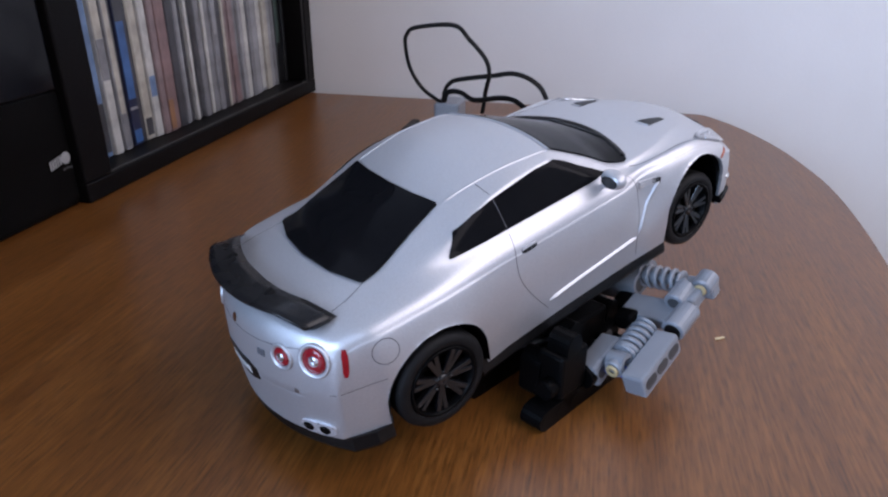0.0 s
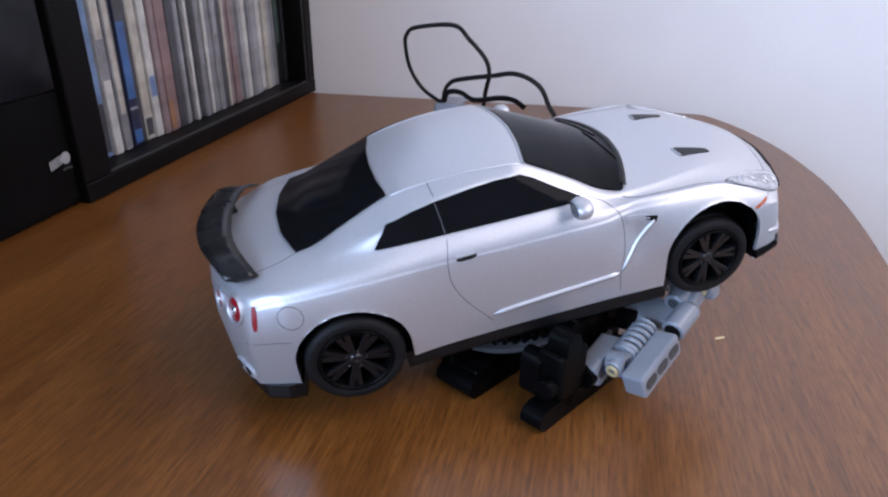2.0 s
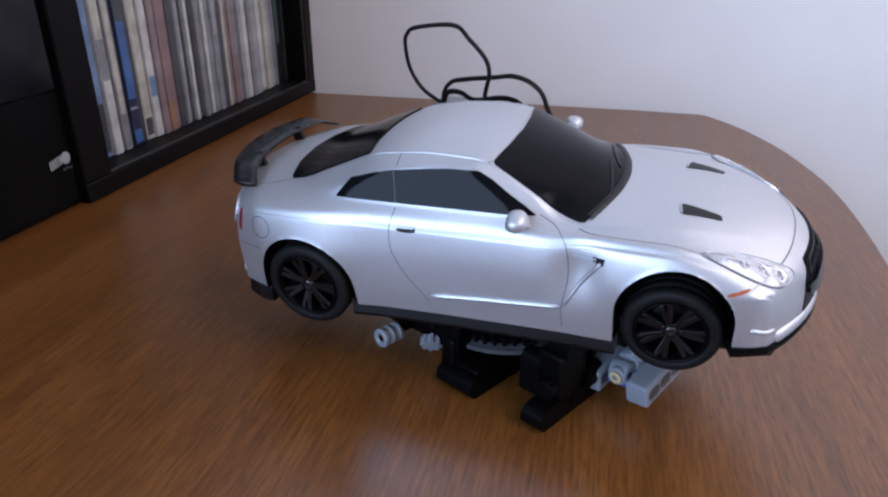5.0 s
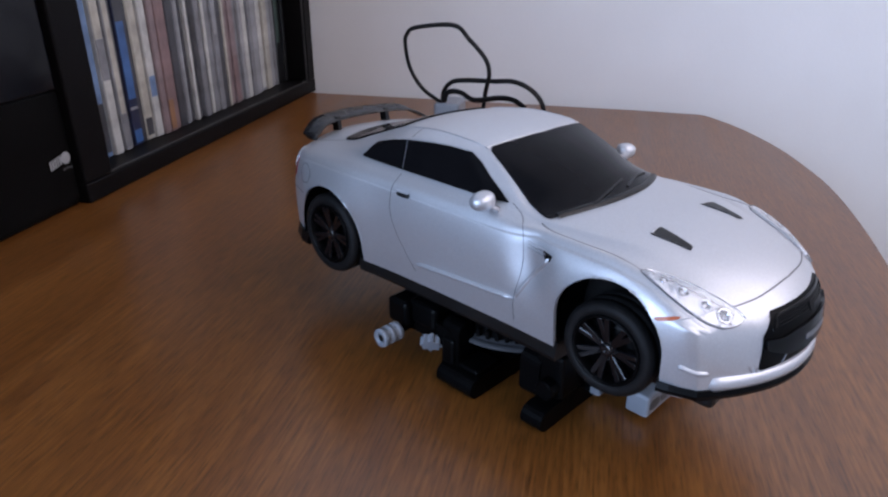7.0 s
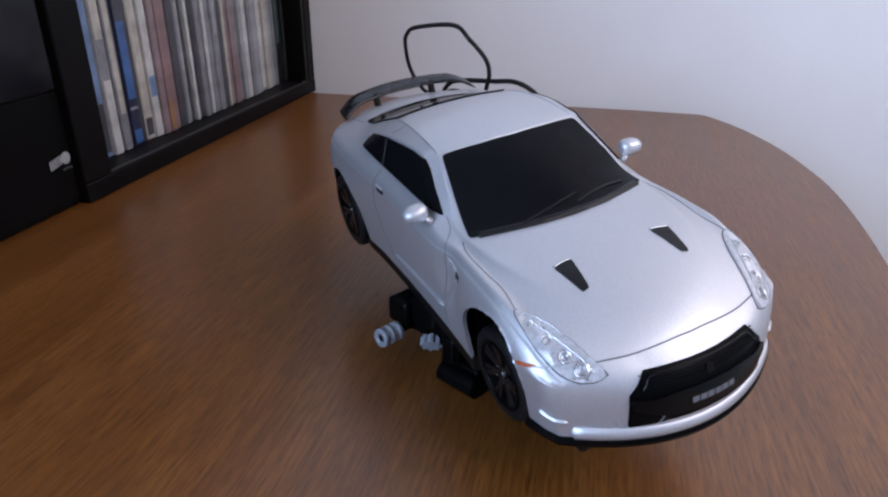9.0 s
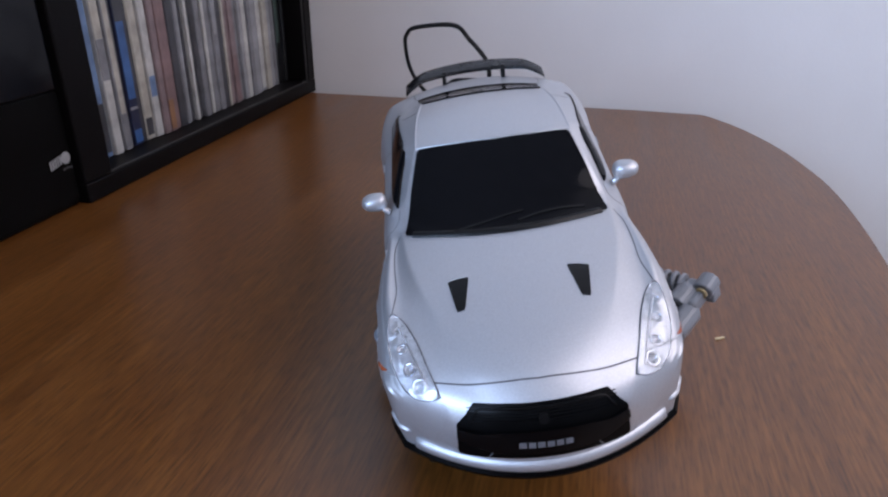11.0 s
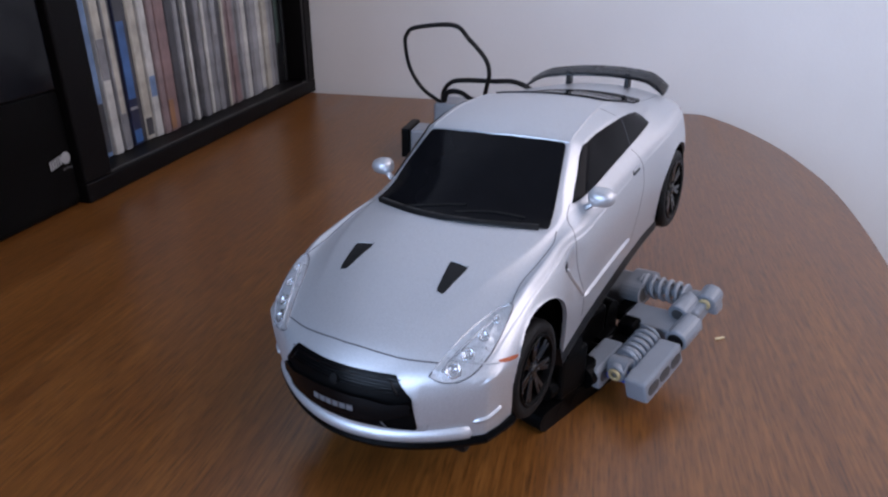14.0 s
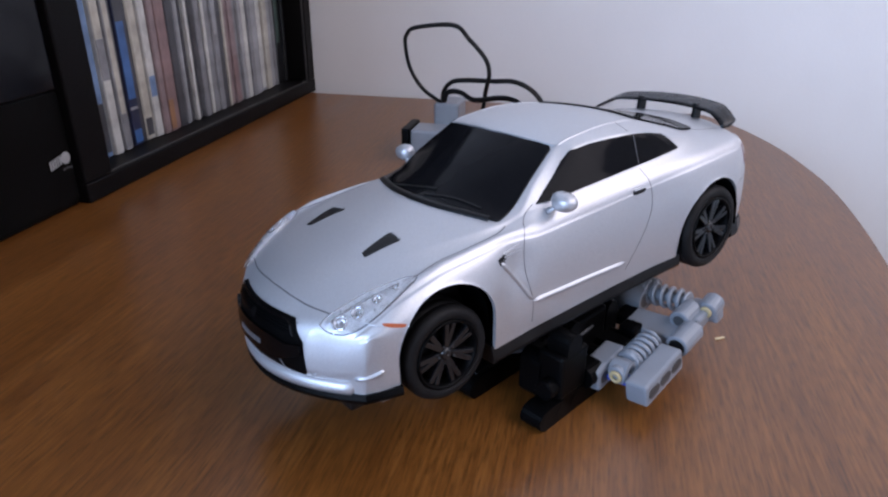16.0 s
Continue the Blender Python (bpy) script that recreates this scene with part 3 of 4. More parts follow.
        part("rear_reflector", panel(tree, s, rounded([(-82.4, 37.8), (-80.9, 37.8), (-82.6, 30.0), (-84.1, 30.0)], 1), 0.15, 1.5), RED, car, "upright red side reflector")
        # headlamp
        lamp = [(87.0, 23.4), (86.6, 26.2), (84.6, 29.8), (81.4, 32.8), (75.5, 34.9), (69, 35.3), (63.4, 34.7), (65.5, 31.8), (72, 28.6), (81, 25.7)]
        hl = part("headlight", panel(tree, "top", rounded(mirrored(lamp, s), 1), 0.12, 2), LAMPIN, car, "long silver headlight unit with clear lens")
        for (a, b, r) in ((83.4, 28.2, 2.1), (79.2, 30.2, 1.8), (74.0, 32.0, 1.4), (69.0, 33.2, 1.0)):
            p, nor = onto(tree, "top", a, b * s, 0.2)
            bm = bmesh.new()
            lathe(bm, [(r, 0), (r, 0.3), (r * 0.82, 0.5), (r * 0.6, 0.1), (0.01, -0.1), (0.01, -0.3), (r, -0.3)], 20, Matrix.Translation(p) @ nor.to_track_quat('Z', 'Y').to_matrix().to_4x4())
            part("reflector", bm, CHROME, hl, "", True)
        closed = [tuple(p) for p in mirrored(lamp, s)]
        part("lamp_gap", ridge(tree, "top", closed + closed[:1], 0.5, 0.08, 4), SEAM, hl)
        part("light_bar", ridge(tree, "top", mirrored([(85.0, 26.0), (80.5, 27.6), (74, 30.2), (67.5, 32.8)], s), 0.8, 0.5, 5), CHROME, hl, "", True)
        part("headlight_lens", panel(tree, "top", rounded(mirrored(lamp, s), 1), 0.75, 2, 0.7), LENS, hl, "clear plastic lens", True)
        part("bumper_fin", ridge(tree, s, [(78.0, 18.9), (81, 17.9), (84.6, 17.3)], 1.5, 0.6, 6, None, True), PAINT, car, "", True)
    cap = ring_outline(-72.4, 33.8, 3.6)
    g = ridge(tree, -1, cap + cap[:1], 0.36, 0.06, 2)
    part("fuel_flap", g, SEAM, car, "round fuel flap outline")

    # nose
    gr = [(-15.9, 30.8), (-8, 31.2), (0, 31.3), (8, 31.2), (15.9, 30.8), (20.4, 25.8), (20.9, 17.0), (20.4, 16.4), (10, 17.2), (0, 17.4), (-10, 17.2), (-20.4, 16.4), (-20.9, 17.0), (-20.4, 25.8)]
    grille = part("grille", panel(tree, "front", rounded(gr, 1, 0.03), 0.25, 1.5), BRICK_BLACK, car, "wide black front grille", True)
    bar = [(-20.0, 25.2), (-15.4, 24.6), (-10, 25.6), (0, 26.0), (10, 25.6), (15.4, 24.6), (20.0, 25.2), (20.2, 22.4), (12.5, 19.6), (-12.5, 19.6), (-20.2, 22.4)]
    part("crossbar", panel(tree, "front", rounded(bar, 1, 0.12), 1.3, 2, 1.2), GRILLE, grille, "glossy black crossbar", True)
    for k in range(5):
        part("slat", ridge(tree, "front", [(-17.5, 29.9 - k * 0.62), (-9, 30.5 - k * 0.62), (0, 30.7 - k * 0.62), (9, 30.5 - k * 0.62), (17.5, 29.9 - k * 0.62)], 0.28, 0.5), GRILLE, grille)
    part("intake_frame", ridge(tree, "front", [(-17.6, 26.4), (-16.2, 28.0), (-14.4, 29.8), (-7, 30.3), (0, 30.4), (7, 30.3), (14.4, 29.8), (16.2, 28.0), (17.6, 26.4)], 0.9, 0.6, 4, None, True), GRILLE, grille, "glossy black frame of the upper intake", True)
    part("emblem", panel(tree, "front", ring_outline(0, 28.2, 1.2, 16), 0.7, 1.5), SHELF, grille, "small round dark emblem")
    for k in range(6):
        x = -6.2 + k * 2.1
        part("badge_bar", panel(tree, "front", [(x, 21.9), (x + 1.7, 21.9), (x + 1.7, 23.3), (x, 23.3)], 1.5, 3, 0.3), BADGE, grille, "pale bar on the crossbar")
    for s in (1, -1):
        part("grille_strut", ridge(tree, "front", [(12 * s, 19.8), (13.6 * s, 17.2)], 0.5, 0.5, 2), BADGE, grille)
    # black lip round the nose, skirts and tail
    def swept(path, z0, z1, deep):
        b = bmesh.new()
        rows = []
        for i, p in enumerate(path):
            t = (path[min(i + 1, len(path) - 1)] - path[max(i - 1, 0)]).normalized()
            n = Vector((t.y, -t.x, 0))
            rows.append([b.verts.new(p + n * o + Vector((0, 0, z))) for o, z in ((0.0, z1), (0.6, z0 + 1.2), (0.2, z0), (-deep, z0), (-deep, z1))])
        for a, c in zip(rows, rows[1:]):
            for k in range(5):
                b.faces.new((a[k], a[(k + 1) % 5], c[(k + 1) % 5], c[k]))
        b.faces.new(rows[0])
        b.faces.new(rows[-1])
        return b
    nose = [Vector((74, -38.4, 0)), Vector((77, -37.6, 0))] + [Vector((97.35 - 16.5 * (y / 38) ** 2, y, 0)) for y in np.linspace(-35, 35, 30)] + [Vector((77, 37.6, 0)), Vector((74, 38.4, 0))]
    bar = [Vector((97.2 - 16.5 * (y / 38) ** 2, y, 0)) for y in np.linspace(-31.5, 31.5, 36)]
    bar = [Vector((79.5, -32.6, 0))] + bar + [Vector((79.5, 32.6, 0))]
    part("bumper_bar", swept(bar, 12.3, 15.9, 5), PAINT, car, "silver bar below the grille", True)
    part("front_lip", swept(nose, 10.0, 12.6, 8), BRICK_BLACK, car, "black front lip")
    tail = [Vector((-75, 39.2, 0)), Vector((-80, 38.8, 0))] + [Vector((-98 + 13 * (y / 38) ** 2, y, 0)) for y in np.linspace(36, -36, 30)] + [Vector((-80, -38.8, 0)), Vector((-75, -39.2, 0))]
    part("rear_skirt", swept(tail, 3.0, 8.2, 7), BLACKP, car, "black rear skirt")
    for s in (1, -1):
        sill = [Vector((x, s * (W_MAX(x) - 1.9), 0)) for x in np.linspace(-43, 43, 14)]
        part("side_skirt", swept(sill if s < 0 else sill[::-1], 3.4, 9.4, 6), BLACKP, car, "black side skirt")
    bm = bmesh.new()
    box(bm, -90, -30, 5.2, 86, 30, 12, 1.5)
    box(bm, -40, -35.5, 3.2, 40, 35.5, 14, 1.5)
    box(bm, -74, -24, 12, 74, 24, 34, 2)
    part("chassis", bm, BLACKP, car, "black plastic chassis")
    for (cx, cz, r), x, yo, hub, size in ((ARCHES[1], AXLE, 37.6, 13.9, 0.945), (ARCHES[0], -AXLE, 42.2, 13.6, 1.03)):
        for s in (1, -1):
            bm = bmesh.new()
            rows = []
            arc = [(r * math.cos(math.pi * k / 20), r * math.sin(math.pi * k / 20)) for k in range(21)]
            for a, b in [(r, 9.0 - cz)] + arc + [(-r, 9.0 - cz)]:
                rows.append([bm.verts.new((cx + a * 0.994, y * s, cz + b * 0.994)) for y in (24, yo - 1.4)])
            for a, b in zip(rows, rows[1:]):
                bm.faces.new((a[0], a[1], b[1], b[0]))
            part("arch_liner", bm, BRICK_BLACK, car)
            build_wheel(car, x, s, yo, hub, size)

    # black cowl along the foot of the windscreen, and the wipers
    cowl = [(32.6, 27.8), (35.3, 21), (38.2, 11), (39.2, 0), (38.2, -11), (35.3, -21), (32.6, -27.8)]
    part("cowl", ridge(tree, "top", cowl, 2.6, 0.85, 8), BLACKP, car, "black cowl strip below the windscreen", True)
    for pts in ([(36.6, 3), (33.4, 13), (31.4, 23)], [(37.0, -16), (35.4, -6), (33.2, 5)]):
        b = ridge(tree, "top", pts, 1.1, 0.95, 6)
        part("wiper", b, BLACKP, car, "thin black wiper")
    # mirrors
    for s in (1, -1):
        bm = bmesh.new()
        bmesh.ops.create_uvsphere(bm, u_segments=20, v_segments=12, radius=1)
        for v in bm.verts:
            x, y, z = v.co
            v.co = Vector((14.6 + x * 3.3, s * (39.8 + math.copysign(abs(y) ** 0.8, y) * 4.1), 45.6 + math.copysign(abs(z) ** 0.8, z) * 2.8 * (1 - 0.15 * y)))
            v.co.x = max(v.co.x, 12.4)
        mir = part("mirror", bm, PAINT, car, "silver door mirror", True)
        bm = bmesh.new()
        tube(bm, [(16.6, 35.2 * s, 42.4), (16.0, 36.6 * s, 43.2), (15.4, 38.2 * s, 44.4)], 1.1, 0.8, 8)
        part("mirror_stalk", bm, PAINT, mir, "", True)
        bm = bmesh.new()
        lathe(bm, [(0.01, 0), (1.75, 0), (1.75, -0.3), (0.01, -0.3)], 20, Matrix.Translation((12.3, 39.8 * s, 45.6)) @ Matrix.Diagonal((1, 1.75, 1.15, 1)) @ pose(0, 0, 0, 0, -90, 0))
        part("mirror_glass", bm, GLOSSP, mir)

    # tail
    for s in (1, -1):
        for (y, z, r) in ((31.0, 34.6, 4.9), (21.4, 33.4, 4.0)):
            p, nor = onto(tree, "rear", y * s, z, 0.1)
            m = Matrix.Translation(p) @ nor.to_track_quat('Z', 'Y').to_matrix().to_4x4()
            bm = bmesh.new()
            lathe(bm, [(r, -0.8), (r, 0.25), (r - 0.4, 0.5), (r - 1.2, 0.1), (r - 1.4, -0.8)], 32, m)
            tl = part("tail_light", bm, PAINT, car, "round red tail light in a silver ring", True)
            bm = bmesh.new()
            lathe(bm, [(0.01, 0.3), (r * 0.3, 0.25), (r * 0.42, 0.0), (r - 1.3, 0.05), (r - 1.3, -0.5), (0.01, -0.5)], 32, m)
            part("lens", bm, RED, tl, "red lens", True)
            bm = bmesh.new()
            lathe(bm, [(0.01, 0.6), (r * 0.3, 0.4), (r * 0.3, 0.0), (0.01, 0.0)], 20, m)
            part("lens_centre", bm, CHROME, tl, "", True)
        ex = part("exhaust", panel(tree, "rear", rounded([(22.6 * s, 9.0), (33.2 * s, 9.2), (33.6 * s, 12.4), (31.5 * s, 13.4), (23.4 * s, 13.2)], 2), 0.7, 1.6, 1.2), LAMPIN, car, "silver twin exhaust finisher", True)
        # flat black discs paint the shade inside the two pipes
        for y in (25.6, 30.4):
            part("pipe_mouth_shade", panel(tree, "rear", ring_outline(y * s, 11.1, 1.5, 16), 0.85, 1.6, 0.3), BRICK_BLACK, ex)
    plate = part("plate_recess", panel(tree, "rear", rounded([(-10, 26), (10, 26), (10, 19.5), (-10, 19.5)], 1), 0.15, 3), BLACKP, car, "black number plate recess")
    for k in range(5):
        part("plate_bar", panel(tree, "rear", [(-6 + k * 2.5, 21.2), (-4.2 + k * 2.5, 21.2), (-4.2 + k * 2.5, 23.6), (-6 + k * 2.5, 23.6)], 0.3, 3), LOGO, plate)
    part("boot_emblem", panel(tree, "rear", ring_outline(0, 37, 1.3, 14), 0.25, 2), CHROME, car, "small round chrome emblem")
    part("boot_badge", panel(tree, "rear", [(-15.0, 31.0), (-12.0, 31.0), (-12.0, 33), (-15.0, 33)], 0.2, 3), SEAM, car, "dark badge bar")
    part("boot_line", ridge(tree, "rear", [(-30, 37.4), (-15, 35.8), (0, 35.2), (15, 35.8), (30, 37.4)], 0.36, 0.05), SEAM, car)

    # wing
    bm = bmesh.new()
    rows = []
    for y in np.linspace(-30.2, 30.2, 41):
        u = abs(y) / 30.2
        drop = 3.2 * max(0, (u - 0.72) / 0.28) ** 1.5
        xc = -91.5 + 8.5 * u ** 2.2
        ch = 10.4 - 1.4 * u
        z = 47.2 - 0.8 * u * u - drop
        prof = [(ch / 2, 0.0), (ch * 0.2, 0.75), (-ch * 0.25, 1.0), (-ch / 2, 1.5), (-ch / 2 - 0.3, 0.9), (-ch * 0.2, -0.5), (ch * 0.25, -0.5)]
        rows.append([bm.verts.new((xc + a, y, z + b)) for a, b in prof])
    for a, b in zip(rows, rows[1:]):
        for k in range(7):
            bm.faces.new((a[k], a[(k + 1) % 7], b[(k + 1) % 7], b[k]))
    bm.faces.new(rows[0])
    bm.faces.new(rows[-1])
    wing = part("wing", bm, CARBON, car, "black rear wing with turned-down ends", True)
    for y in (-13, 13):
        bm = bmesh.new()
        m = Matrix.Translation((-88.0, y, 42.6)) @ Matrix.Rotation(radians(-14), 4, 'Y')
        box(bm, -2.0, -0.9, 0, 2.2, 0.9, 5.6, 0.3, m)
        part("wing_support", bm, BLACKP, wing)
    return car


toy_car = build_car()

# ---------------------------------------------------------------- rocking brick mechanism under the car
FACE = 58.0   # the bricks' run, degrees from x


def coil(bm, p0, p1, r, turns, wire, n=14):
    """A coil spring between two points."""
    p0, p1 = Vector(p0), Vector(p1)
    ax = (p1 - p0)
    q = ax.to_track_quat('Z', 'Y')
    pts = []
    for k in range(turns * n + 1):
        a = 2 * math.pi * k / n
        pts.append(p0 + q @ Vector((r * math.cos(a), r * math.sin(a), ax.length * k / (turns * n))))
    tube(bm, pts, wire, n=6)


def rod(bm, p0, p1, r, n=16):
    p0, p1 = Vector(p0), Vector(p1)
    q = (p1 - p0).to_track_quat('Z', 'Y').to_matrix().to_4x4()
    L = (p1 - p0).length
    c = min(0.4, r * 0.3)
    lathe(bm, [(r - c, 0), (r, c), (r, L - c), (r - c, L)], n, Matrix.Translation(p0) @ q, closed=False)


def holed_beam(name, mat, parent, length, m, height=7.4, width=7.8, holes=True):
    """A round-ended studless beam along x; flat dark discs on both sides stand for shaded pin holes."""
    bm = bmesh.new()
    prism(bm, beam_outline(length, height), -width / 2, width / 2, 0, m @ pose(0, 0, 0, 90, 0, 0))
    b = part(name, bm, mat, parent)
    b.data.polygons.foreach_set("use_smooth", [False] * len(b.data.polygons))
    if holes:
        k = 0
        while k * 7.8 <= length + 0.1:
            bm = bmesh.new()
            for s in (-1, 1):
                lathe(bm, [(2.7, 0.08), (0.01, 0.08), (0.01, -0.3), (2.7, -0.3)], 16,
                      m @ Matrix.Translation((k * 7.8, s * width / 2, 0)) @ pose(0, 0, 0, -90 * s, 0, 0))
            part("hole_shade", bm, SHADE_AND_MARK_GREY if mat is BRICK_GREY else BRICK_BLACK, b)
            k += 1
    return b


def shock(parent, p0, p1, label):
    """A grey shock absorber: two eyes, cylinder, piston and coil spring."""
    p0, p1 = Vector(p0), Vector(p1)
    d = (p1 - p0).normalized()
    L = (p1 - p0).length
    bm = bmesh.new()
    rod(bm, p0 + d * 2, p0 + d * (L * 0.5), 2.5)
    rod(bm, p0 + d * (L * 0.5), p1 - d * 2, 1.7)
    rod(bm, p0 + d * 4.2, p0 + d * 5.6, 4.2)
    rod(bm, p1 - d * 4.6, p1 - d * 3.4, 4.2)
    s = part("shock_body", bm, BRICK_GREY, parent, label, False)
    bm = bmesh.new()
    coil(bm, p0 + d * 5.4, p1 - d * 4.4, 3.6, 5, 0.95)
    part("spring", bm, BRICK_GREY, s, "grey coil spring", True)
    return s


def build_arm():
    """Grey rocker arm: x along the bricks' run, y across, z off the arm's plane; origin on its hinge."""
    a = thing("suspension_arm", "bluish-grey brick arm with two coil-spring shock absorbers", "toy mechanism")
    for (x0, x1, y) in ((6.0, 29.5, -26.9), (4.8, 22, -10.2)):
        bm = bmesh.new()
        box(bm, x0, y - 3.9, -2.0, x1, y + 3.9, 6.0, 1.0)
        b = part("beam", bm, BRICK_GREY, a, "grey brick beam with flat dark patches for shaded slots")
        # slots are not cut; dark patches on the sides paint their shade
        for k in range(3):
            xa = x0 + 3 + k * 7.2
            bm = bmesh.new()
            for s in (-1, 1):
                prism(bm, beam_outline(3.0, 3.6, 6), -0.06, 0.12, 0, Matrix.Translation((xa, y + s * 3.9, 2.0)) @ pose(0, 0, 0, 90, 0, 0))
            part("slot_shade", bm, SHADE_AND_MARK_GREY, b)
    shock(a, (11.5, -18.4, 4.4), (34, -18.8, 4.8), "grey shock absorber")
    bm = bmesh.new()
    lathe(bm, [(3.6, -3.2), (3.7, 3.2), (2.2, 3.3), (2.2, -3.3)], 20, Matrix.Translation((12.6, -18.4, 4.0)) @ pose(0, 0, 0, 90, 0, 0))
    rod(bm, (11, -18.4, 4.0), (8.6, -18.4, 4.0), 3.3)
    e = part("shock_eye", bm, BRICK_GREY, a, "", False)
    bm = bmesh.new()
    lathe(bm, [(2.2, 0), (2.2, -0.9), (1.1, -0.9), (1.1, 0.0)], 18, Matrix.Translation((8.5, -18.4, 4.0)) @ pose(0, 0, 0, 0, 90, 0))
    part("bush", bm, TAN, e, "tan bush on the axle end", True)
    bm = bmesh.new()
    box(bm, 9.5, -23.2, 0.2, 13.5, -13.9, 2.2, 0.3)
    part("axle_pin", bm, BLUE, a, "blue friction pin")
    # cross plate and its connectors
    bm = bmesh.new()
    box(bm, 34.6, -30, 0.2, 46.0, -5, 4.8, 0.8)
    part("cross_plate", bm, BRICK_GREY, a)
    bm = bmesh.new()
    rod(bm, (31.2, -27.6, 4.4), (43, -27.6, 4.4), 3.9, 20)
    c = part("connector", bm, BRICK_GREY, a, "", False)
    # no hole is cut: a black disc gives the shade inside it
    bm = bmesh.new()
    lathe(bm, [(2.8, 0.1), (0.01, 0.1), (0.01, -0.8), (2.8, -0.8)], 18, Matrix.Translation((31.2, -27.6, 4.4)) @ pose(0, 0, 0, 0, -90, 0))
    part("hole_shade", bm, BLACKP, c)
    bm = bmesh.new()
    rod(bm, (42, -23, 6.6), (51.5, -23, 6.6), 3.7, 20)
    box(bm, 44, -29, 2, 58, -20.5, 7.4, 1.2)
    c = part("connector", bm, BRICK_GREY, a)
    # dark disc laid on the end in place of the hole's shade
    bm = bmesh.new()
    lathe(bm, [(2.2, 0.1), (0.01, 0.1), (0.01, -0.8), (2.2, -0.8)], 18, Matrix.Translation((42, -23, 6.6)) @ pose(0, 0, 0, 0, -90, 0))
    part("hole_shade", bm, SHADE_AND_MARK_GREY, c)
    shock(a, (54.5, 2, 6.6), (54, -24, 6.4), "grey shock absorber")
    bm = bmesh.new()
    rod(bm, (52, -28, 6.4), (59.0, -28, 7.0), 3.6, 20)
    box(bm, 53, -31.5, 1.2, 58.5, -25, 6.5, 1.0)
    e = part("end_knob", bm, BRICK_GREY, a, "rounded grey end piece", False)
    bm = bmesh.new()
    lathe(bm, [(2.1, 0.0), (2.1, 0.9), (1.0, 0.9), (1.0, 0.0)], 18, Matrix.Translation((51.8, -28, 6.4)) @ pose(0, 0, 0, 0, -90, 0))
    part("bush", bm, TAN, e, "tan bush on the axle end", True)
    holed_beam("beam", BRICK_GREY, a, 9, Matrix.Translation((49.5, -1.5, 5.6)), 8, 8)
    bm = bmesh.new()
    box(bm, 46, 1.5, -1, 60, 12, 8, 1.5)
    part("bracket", bm, BRICK_GREY, a)
    bm = bmesh.new()
    box(bm, 30.5, -12.5, 0.0, 36.5, -5.5, 6.2, 1.2)
    box(bm, 38, -5, 0, 47, 1, 4.5, 1.0)
    part("joint", bm, BRICK_BLACK, a, "black joint block")
    bm = bmesh.new()
    rod(bm, (18, -6, 2), (18, 14, 2), 2.6)
    box(bm, 22, -6, -2, 32, 1.5, 4, 1.0)
    part("hinge_block", bm, BRICK_BLACK, a, "black hinge block")
    return a


